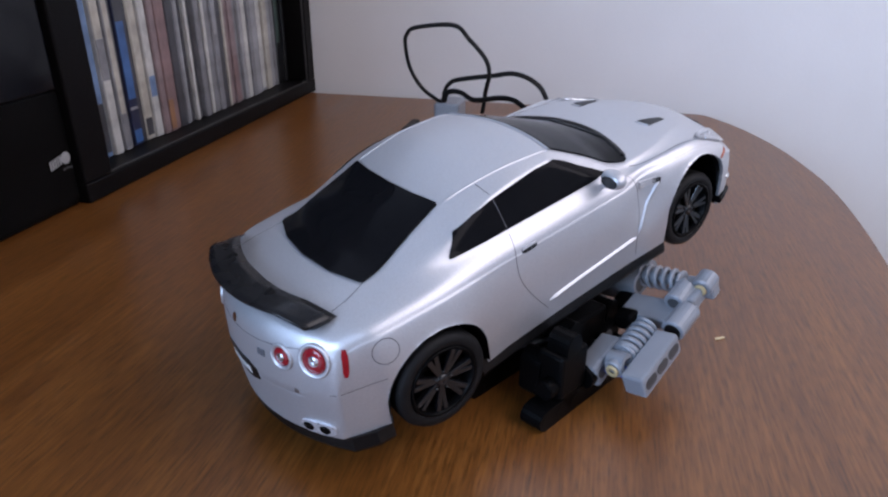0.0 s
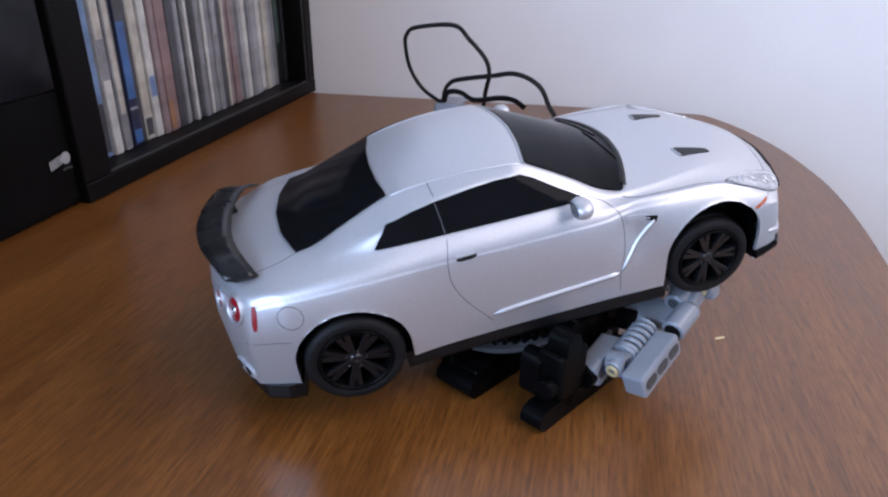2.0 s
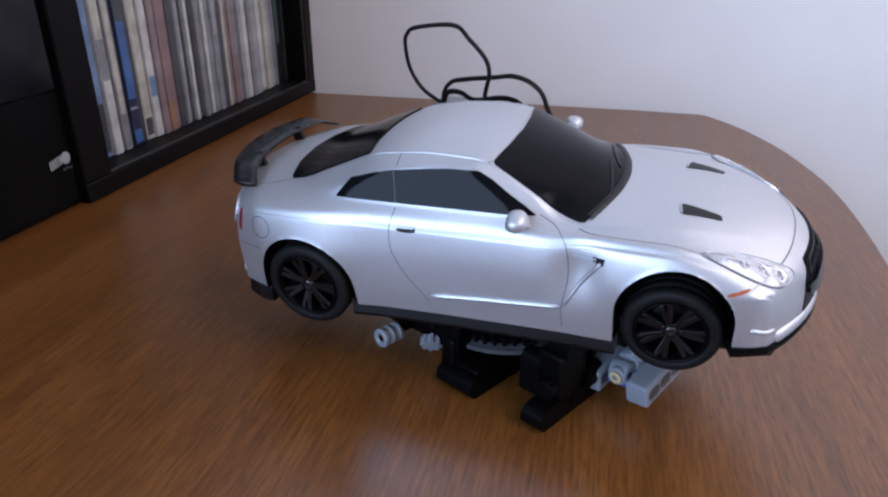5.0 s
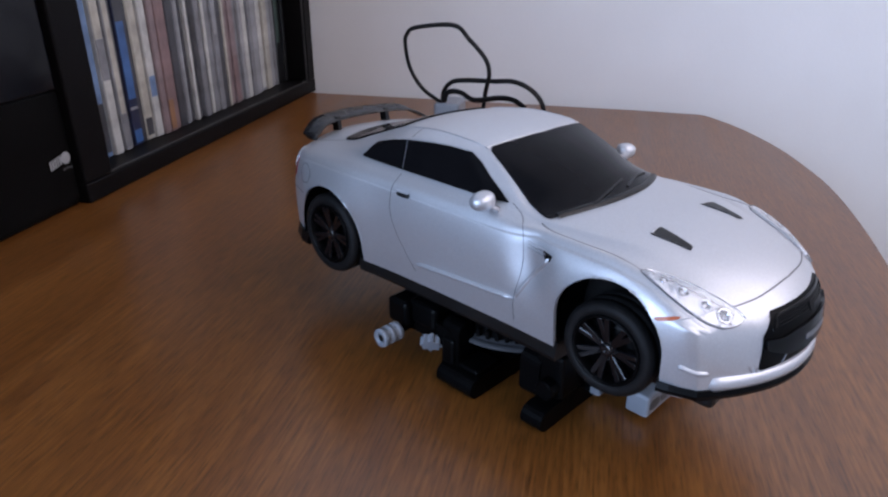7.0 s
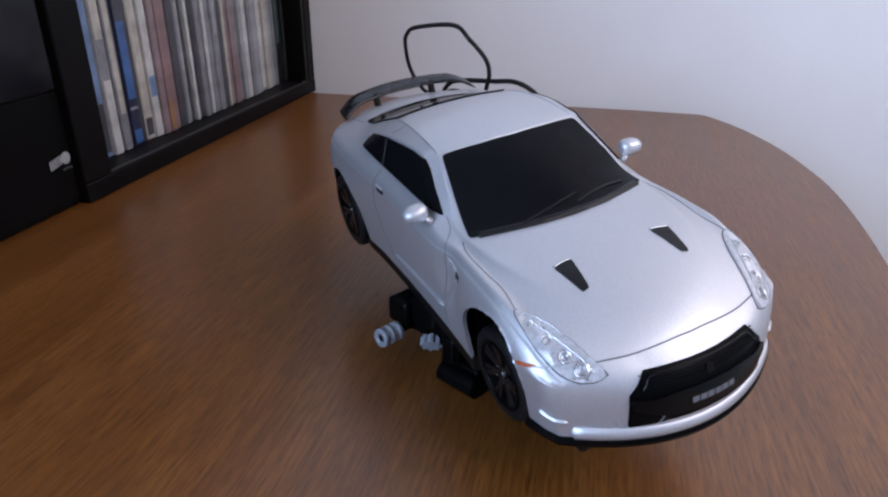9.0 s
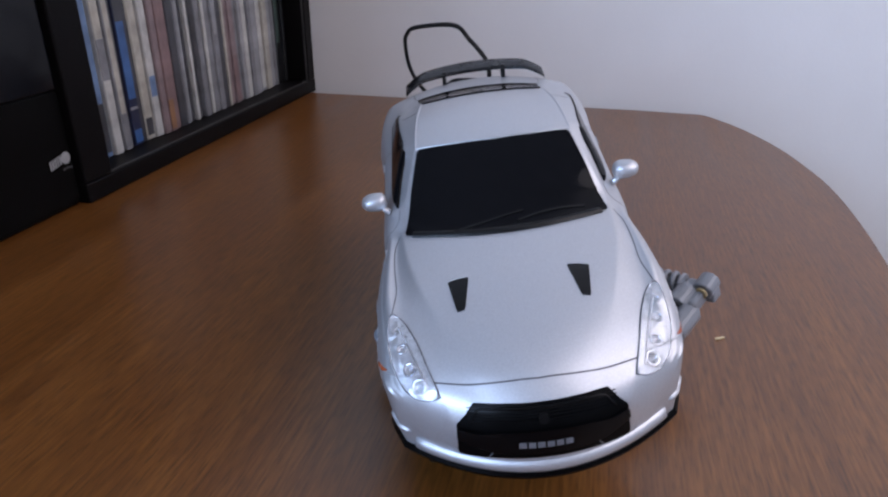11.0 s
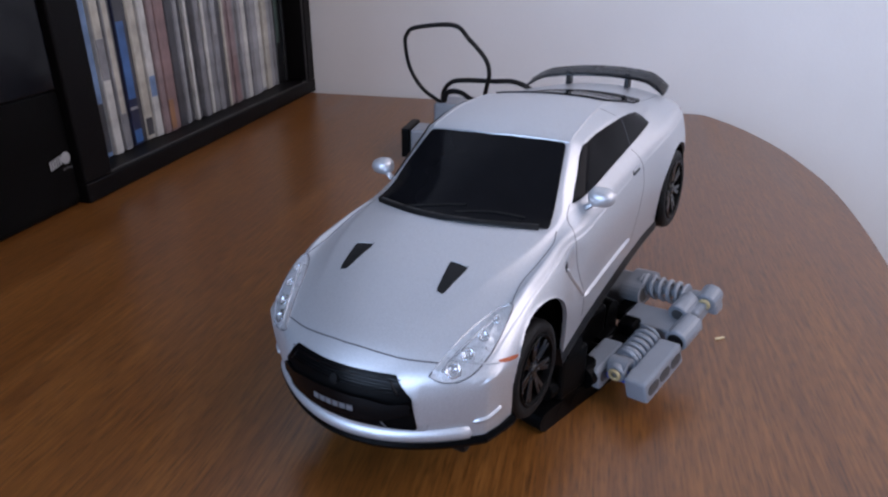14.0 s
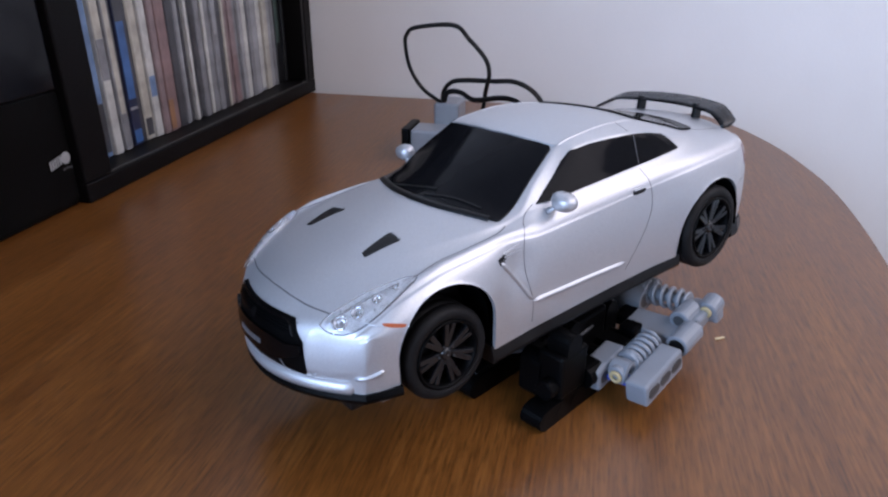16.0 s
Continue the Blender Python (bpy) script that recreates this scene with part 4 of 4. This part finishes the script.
def build_base():
    b = thing("mechanism_base", "black brick frame standing on the wooden table", "toy mechanism", pose(0, 0, 0, 0, 0, FACE))
    for f2, L, x0 in ((-39, 66, -33), (-4.6, 70, -36), (-12.5, 70, -36), (24, 50, -10)):
        holed_beam("foot_beam", BRICK_BLACK, b, L, Matrix.Translation((x0, f2, 3.75)))
    # pillars
    for x, y, z0, z1, tilt in ((-32, -3.4, 7, 20, 0), (-21, -39, 7, 26, 0), (-9, -31, 7, 22, 0), (-24, -31, 7.6, 17, 0), (16, -30, 7, 20, 0)):
        bm = bmesh.new()
        prism(bm, beam_outline(z1 - z0, 7.4), -3.9, 3.9, 0, Matrix.Translation((x, y, z0)) @ pose(0, 0, 0, 90, -90, 0))
        part("pillar", bm, BRICK_BLACK, b)
    # cross beams
    for x, y0, y1, z in ((-32, -1, 24, 17), (-9, -42, 24, 9.5), (10, -42, 30, 9.5)):
        holed_beam("cross_beam", BRICK_BLACK, b, y1 - y0, Matrix.Translation((x, y0, z)) @ pose(0, 0, 0, 0, 0, 90), holes=False)
    bm = bmesh.new()
    rod(bm, (-31, -39, 12.0), (-22, -39, 12.0), 3.4)
    part("pin", bm, BRICK_BLACK, b)
    bm = bmesh.new()
    box(bm, -27, -43, 7.6, -13, -33, 23.5, 1.2)
    part("side_block", bm, BRICK_BLACK, b, "black brick block")
    bm = bmesh.new()
    box(bm, -37.0, -6.0, 7.6, -27, -0.2, 18, 1.2)
    box(bm, -35.5, -15.5, 7.4, -24, -5, 9.4, 0.8)
    part("side_block", bm, BRICK_BLACK, b, "black brick block")
    bm = bmesh.new()
    box(bm, -12.5, -34, 7.6, 12, -27, 24, 1.2)
    part("upright", bm, BRICK_BLACK, b)
    bm = bmesh.new()
    box(bm, -40, 14, 15.5, -26, 24, 25, 1.5)
    box(bm, -37, 3, 17, -27, 16, 26, 1.5)
    part("motor_mount", bm, BRICK_BLACK, b)
    bm = bmesh.new()
    m = Matrix.Translation((-50, 16.5, 14.8)) @ pose(0, 0, 0, 0, 90, 0)
    lathe(bm, [(1.7, 0), (3.2, 0), (3.4, 0.4), (3.4, 1.7), (2.6, 1.9), (2.6, 3.0), (3.4, 3.2), (3.4, 4.6), (2.6, 4.8), (2.6, 6.2), (3.4, 6.4), (3.4, 8.2), (1.7, 8.2)], 20, m)
    part("bush", bm, BRICK_GREY, b, "ribbed grey bush on an axle", True)
    bm = bmesh.new()
    rod(bm, (-49.6, 16.5, 14.8), (-36, 16.5, 14.8), 1.6, 8)
    part("axle", bm, BRICK_BLACK, b)
    bm = bmesh.new()
    m = Matrix.Translation((-37, 4.5, 13.0)) @ pose(0, 0, 0, 0, 60, 40)
    teeth = [((3.9 if k % 4 < 2 else 2.9) * math.cos(math.pi * k / 16), (3.9 if k % 4 < 2 else 2.9) * math.sin(math.pi * k / 16)) for k in range(32)]
    prism(bm, teeth, -1.5, 1.5, 0, m)
    part("pinion", bm, BRICK_GREY, b, "small grey gear")
    return b


def build_turntable():
    """Black geared turntable bolted under the car: the lower ring rocks with the car, the upper one turns."""
    t = thing("turntable", "black and dark grey geared toy turntable under the car", "toy mechanism")
    bm = bmesh.new()
    lathe(bm, [(12, -10.6), (30.6, -10.6), (31.6, -10.2), (31.6, -9.2), (31.0, -8.8), (29.6, -8.8), (28, -8.0), (12, -8.0)], 60)
    part("lower_ring", bm, BRICK_MID, t, "dark grey lower ring", False)
    disc = bmesh.new()
    lathe(disc, [(11, -7.9), (28.4, -7.9), (28.4, -4.2), (27, -3.6), (11, -3.6)], 56)
    for k in range(56):
        box(disc, 28.0, -0.75, -7.7, 30.6, 0.75, -4.6, 0.25, Matrix.Rotation(2 * math.pi * k / 56, 4, 'Z'), 1)
    d = part("gear_ring", disc, BRICK_BLACK, t, "black toothed upper ring")
    for x in (-16, 16):
        bm = bmesh.new()
        box(bm, x - 4, -22, -3.7, x + 4, 22, 3.6, 0.6)
        p = part("mounting_plate", bm, BRICK_BLACK, d)
        for y in (-14, 14):
            bm = bmesh.new()
            rod(bm, (x, y, -4.5), (x + math.copysign(5.6, x), y, -0.5), 1.8, 10)
            part("pin", bm, BRICK_GREY, p, "grey connector pin")
    bm = bmesh.new()
    lathe(bm, [(0.01, -19), (9, -19), (12, -11.3), (0.01, -11.3)], 24)
    box(bm, -24, -5, -16, 24, 5, -11.3, 1)
    part("pedestal", bm, BRICK_BLACK, t)
    return t, d


suspension_arm = build_arm()
build_base()
turntable, gear_ring = build_turntable()


# ---------------------------------------------------------------- shelf, cases, black set, cables
def build_shelf():
    s = thing("shelf_unit", "black-brown wooden shelf full of upright disc cases", "shelf", pose(0, 0, 0))
    x0, x1, y0, y1, h = -430, -253.5, 88, 422, 330
    bm = bmesh.new()
    box(bm, x0, y0, 0, x1, y1, 12, 1.2)
    part("bottom_board", bm, SHELF, s)
    bm = bmesh.new()
    box(bm, x0, y0, h - 22, x1, y1, h, 1.2)
    part("top_board", bm, SHELF, s)
    for a, b in ((y0, y0 + 23), (y1 - 15, y1)):
        bm = bmesh.new()
        box(bm, x0, a, 12.1, x1 - 0.4, b, h - 22.1, 1.2)
        part("side_board", bm, SHELF, s)
    bm = bmesh.new()
    box(bm, x0 - 6, y0, 0, x0 - 0.1, y1, h)
    part("back_board", bm, SHELF, s)
    # thin grey strips paint the highlight along the front edges
    bm = bmesh.new()
    box(bm, x1 - 3.2, y0 + 23.2, 12.0, x1 - 1.4, y1 - 15.2, 12.9, 0.2, None, 1)
    part("edge_highlight", bm, EDGE_GLINT, s, "grey strip for the light caught on the front edge")
    bm = bmesh.new()
    box(bm, x1 - 3.2, y1 - 16.0, 13.0, x1 - 1.4, y1 - 15.1, h - 22.2, 0.2, None, 1)
    part("edge_highlight", bm, EDGE_GLINT, s, "grey strip for the light caught on the front edge")


CASE_COLOURS = {"pale blue": (0.14, 0.22, 0.36), "white": (0.50, 0.49, 0.46), "grey": (0.20, 0.20, 0.21), "cream": (0.44, 0.41, 0.35), "dark grey": (0.055, 0.055, 0.062),
                "black": (0.010, 0.011, 0.012), "dusty red": (0.23, 0.145, 0.14), "blue": (0.04, 0.115, 0.29), "dark blue": (0.018, 0.024, 0.06), "clear grey": (0.30, 0.30, 0.31),
                "pinkish grey": (0.24, 0.175, 0.175), "orange": (0.30, 0.15, 0.075), "dull green": (0.05, 0.075, 0.065)}
CASE_MATS = {k: simple("case_" + k.replace(" ", "_"), tuple(c * 0.84 for c in v), 0.32, vary=0.3, scale=70) for k, v in CASE_COLOURS.items()}
# tone and width of each case in turn, then the printed stretches of some spines (foot, top, tone)
CASES = [("dark grey", 10.5), ("dark grey", 9), ("pale blue", 8), ("white", 8), ("dark grey", 3.5), ("clear grey", 6.5), ("dark grey", 4), ("dark blue", 9), ("dark grey", 6.5), ("cream", 9),
         ("white", 8), ("pinkish grey", 7), ("dusty red", 7), ("dusty red", 7), ("dark grey", 9), ("grey", 4), ("clear grey", 5), ("dark grey", 3.5), ("white", 4), ("dark grey", 8), ("grey", 7), ("dark grey", 4), ("white", 4.5),
         ("grey", 8), ("clear grey", 7), ("dark grey", 8), ("cream", 4), ("pinkish grey", 8), ("pinkish grey", 8), ("grey", 7), ("clear grey", 6), ("white", 8), ("grey", 7), ("clear grey", 10), ("grey", 5),
         ("clear grey", 9), ("cream", 9), ("clear grey", 10), ("grey", 6), ("black", 8), ("black", 7.5), ("black", 7)]
PRINTS = {2: [(34, 186, "pale blue"), (3, 34, "dark grey")], 3: [(2, 47, "white"), (47, 72, "grey"), (72, 186, "cream")], 5: [(2, 24, "grey"), (24, 186, "cream")], 7: [(2, 11, "blue"), (24, 26, "clear grey"), (31, 80, "blue"), (80, 186, "dark grey")],
          9: [(3, 15, "dark grey"), (15, 186, "cream")], 10: [(2, 28, "white"), (28, 42, "pale blue"), (42, 186, "white")], 12: [(2, 23, "orange"), (23, 186, "dusty red")], 18: [(1, 186, "white")], 24: [(2, 60, "grey"), (60, 186, "clear grey")],
          28: [(2, 40, "dusty red"), (40, 186, "pinkish grey")], 35: [(3, 186, "white")], 39: [(38, 80, "dull green")]}


def build_cases():
    rnd = random.Random(4)
    y = 113.0
    for i, (tone, w) in enumerate(CASES):
        w = min(w, 405.5 - y)
        if w < 3:
            break
        h = 190 if w > 5 else 186
        c = thing("disc_case", tone + " plastic disc case standing upright on the shelf", "disc case", pose(-0.272 - rnd.uniform(0, 4) * MM, y * MM, 0.0122, rnd.uniform(-0.5, 0.5), 0, 0), "disc cases on the shelf")
        bm = bmesh.new()
        box(bm, -125, 0.2, 0, 0, w - 0.25, h, 0.5, None, 1)
        part("case", bm, CASE_MATS[tone], c)
        # paper behind the spine
        inset = rnd.uniform(0.4, 0.9)
        for low, top, print_tone in PRINTS.get(i, [(rnd.uniform(2, 5), h - 4, tone)]):
            bm = bmesh.new()
            box(bm, -0.2, inset, low, 0.24, w - 0.4 - inset, top - 0.3, 0.08, None, 1)
            part("spine_label", bm, CASE_MATS[print_tone], c)
        y += w


def build_black_set():
    s = thing("black_device", "glossy black boxed device with a pale mark on its front", "electronic device", pose(0, 0, 0))
    bm = bmesh.new()
    box(bm, -480, -260, 0, -259.6, 87.2, 300, 2.0)
    part("housing", bm, BOXMATT, s)
    bm = bmesh.new()
    box(bm, -259.5, -256, 66, -257.6, 86.2, 296, 0.6)
    part("gloss_panel", bm, BOXGLOSS, s, "glossy black upper front panel")
    bm = bmesh.new()
    box(bm, -259.5, -256, 4, -258.2, 86.2, 64.5, 0.5)
    lower = part("lower_panel", bm, BOXMATT, s, "matt black lower front panel")
    for k in range(5):
        bm = bmesh.new()
        box(bm, -258.3, 70.0 + 1.8 * k, 25.0 + 0.35 * k, -257.9, 71.1 + 1.8 * k, 30.0 + 0.35 * k, 0.1, None, 1)
        part("mark_bar", bm, DIMLOGO, lower, "pale upright bar")
    bm = bmesh.new()
    lathe(bm, [(0.01, 0), (3.4, 0), (3.4, -0.4), (0.01, -0.4)], 24, Matrix.Translation((-257.9, 81.8, 29.2)) @ pose(0, 0, 0, 0, 90, 0))
    part("mark_disc", bm, DIMLOGO, lower, "pale round mark")
    for k in range(3):
        bm = bmesh.new()
        box(bm, -258.3, 78.5 + 2.4 * k, 22.6 + 0.4 * (k % 2), -257.9, 80.4 + 2.4 * k, 23.8 + 0.4 * (k % 2))
        part("mark_line", bm, SHADE_AND_MARK_GREY, lower, "dim unreadable line")


def build_cables():
    b = thing("battery_box", "grey plastic brick motor unit behind the car", "toy motor", pose(0, 0, 0))
    bm = bmesh.new()
    box(bm, -97, 212, 0, -66, 235.5, 22, 1.5)
    part("housing", bm, BRICK_GREY, b)
    bm = bmesh.new()
    box(bm, -103, 211, 3, -97.1, 240, 23, 0.8)
    part("end_cap", bm, BRICK_BLACK, b, "black end cap")
    bm = bmesh.new()
    box(bm, -86, 236, 0, -68, 262, 36, 1.5)
    part("receiver", bm, BRICK_GREY, b, "grey receiver block")
    made = []
    for pts in CABLES:
        bm = bmesh.new()
        x0, y0, z0 = CABLE_PIVOT if pts is CABLES[1] else (0, 0, 0)
        tube(bm, spline([(x - x0, y - y0, z - z0) for x, y, z in pts], 10), 2.1, 1.35 if pts is CABLES[0] else 0.85, 12)
        made.append(tagged(part("ribbon_cable", bm, CABLE, None, "", True), "thin flat black cable looping up behind the car", "cable", "cables of the motor"))
    return made[1]


CABLE_PIVOT = (-74, 246, 44)
CABLES = [
    [(-73, 240, 31), (-80, 240, 35), (-95, 240, 45), (-104, 240, 59), (-107, 240, 74), (-106, 240, 81), (-99, 240, 86), (-73, 240, 88), (-62, 240, 79), (-51, 240, 67), (-48, 240, 57), (-50, 240, 46), (-51, 240, 37), (-52, 240, 30)],
    [(-80, 246, 31), (-81, 246, 41), (-76, 246, 49), (-66, 246, 52), (-46, 246, 55), (-33, 246, 57), (-21, 246, 54), (-12, 246, 47), (-7, 246, 37), (-2, 246, 29)],
    [(-79, 236, 37), (-77, 236, 43), (-72, 236, 45), (-66, 236, 44), (-59, 236, 40), (-52, 236, 40), (-40, 236, 42), (-30, 236, 41), (-22, 236, 36)]]
build_shelf()
build_cases()
build_black_set()
loose_cable = build_cables()

bm = bmesh.new()
prism(bm, [(-2.2, -0.5), (-0.4, -0.7), (2.0, 0.2), (2.2, 0.7), (0.4, 0.5), (-1.9, 0.2)], 0, 0.6, 0, pose(0, 0, 0, 0, 0, 20))
tagged(part("wood_splinter", bm, PAPER), "tiny pale scrap lying on the table", "scrap").matrix_basis = pose(0.080, 0.0185, 0.0002)

# ---------------------------------------------------------------- motion
# seconds; turn round the upright; lean of the upright in x and y (degrees); place of the car's foot (mm)
CAR_ROWS = [
    (0.0, 49.13, -6.69, -9.94, -2.6, 2.6, 27.1),
    (0.5, 42.50, -6.61, -10.27, -2.4, 2.9, 27.2),
    (1.0, 36.49, -6.58, -10.58, -2.5, 2.8, 27.1),
    (1.5, 30.56, -6.30, -10.76, -2.3, 1.0, 27.7),
    (2.0, 24.85, -6.38, -10.54, -2.1, -0.4, 28.0),
    (2.5, 19.06, -6.05, -10.94, -2.1, -1.7, 28.8),
    (3.0, 13.74, -5.94, -11.03, -1.8, -3.3, 29.1),
    (3.5, 7.88, -5.66, -11.15, -1.9, -4.1, 29.3),
    (4.0, 2.88, -5.26, -10.99, -2.0, -4.1, 29.3),
    (6.5, -26.34, 0.68, 1.27, 2.6, 0.5, 24.3),
    (7.0, -31.58, 0.65, 0.71, 2.7, -0.7, 25.1),
    (7.5, -36.79, 0.53, -0.22, 2.3, 1.1, 25.0),
    (8.0, -42.20, 0.23, -1.04, 2.3, 2.9, 24.8),
    (8.5, -46.51, -1.65, -4.59, 0.8, 3.5, 25.7),
    (9.0, -52.04, -3.93, -8.78, -0.4, 1.7, 27.2),
    (9.6, -59.1, -5.6, -11.0, -1.8, 1.0, 28.0),
    (10.9, -74.3, -5.6, -11.1, -2.6, 1.0, 27.4),
    (11.5, -81.31, -4.04, -8.88, -2.7, 1.4, 25.7),
    (12.0, -87.60, -3.07, -5.07, -0.0, 3.3, 25.1),
    (12.5, -94.12, -1.46, -1.84, 1.9, 4.3, 24.2),
    (13.0, -99.34, -1.67, -1.96, 2.1, 4.6, 24.5),
    (13.5, -104.42, -3.59, -4.61, 0.9, 2.6, 25.9),
    (14.0, -109.27, -5.93, -7.71, 0.4, 0.9, 27.3),
    (14.5, -114.60, -7.80, -10.43, -0.9, -0.7, 27.9),
    (15.0, -119.50, -8.37, -8.92, -0.7, -3.4, 27.8),
    (15.5, -125.09, -7.40, -5.62, 0.1, -3.5, 27.2),
    (16.0, -129.76, -5.49, -1.77, 1.2, -2.1, 26.3),
]


def lean(ax, ay):
    """The turn that leans the upright by ax towards x and ay towards y (degrees)."""
    z = Vector((math.sin(radians(ax)), math.sin(radians(ay)), 0))
    z.z = math.sqrt(1 - z.x ** 2 - z.y ** 2)
    return Vector((0, 0, 1)).rotation_difference(z).to_matrix().to_4x4()


# seconds and turn of the grey arm about its hinge (degrees)
ARM_ROWS = [(0.0, 0), (1.0, 0), (2.0, -0.2), (3.0, -0.8), (3.5, -1.2), (4.0, -2.5), (6.5, -21.3), (7.0, -21.1), (7.5, -20.2), (8.0, -18.9), (8.5, -13.7), (9.0, -7.3), (9.6, -1.0), (10.9, -1.0), (11.5, -7.0), (12.0, -11.2),
            (12.5, -15.8), (13.0, -15.4), (13.5, -10.9), (14.0, -6.3), (14.5, -2.8), (15.0, -3.0), (15.5, -6.4), (16.0, -9.7)]


def arm_pose(a):
    hinge = Matrix.Rotation(radians(a + 21.2), 4, Vector((0.44, -0.898, 0.0)))
    return Matrix.Translation((0.020, -0.0292, 0.0038)) @ hinge @ pose(0, 0, 0, 0, 0, FACE)


def motions():
    px, py, pz = (c * MM for c in CABLE_PIVOT)
    walk(loose_cable, [(t, pose(px, py, pz, 0, a, 0)) for t, a in ((0.0, 0), (4.2, 0), (6.3, 7.5), (16.0, 7.5))])
    walk(suspension_arm, [(t, arm_pose(a)) for t, a in ARM_ROWS])
    walk(turntable, [(t, Matrix.Translation((x * MM, y * MM, z * MM)) @ lean(ax, ay)) for t, a, ax, ay, x, y, z in CAR_ROWS])
    walk(gear_ring, [(t, pose(0, 0, 0, 0, 0, a)) for t, a, *_ in CAR_ROWS])
    walk(toy_car, [(t, Matrix.Translation((x * MM, y * MM, z * MM)) @ lean(ax, ay) @ pose(0, 0, 0, 0, 0, a)) for t, a, ax, ay, x, y, z in CAR_ROWS])


motions()
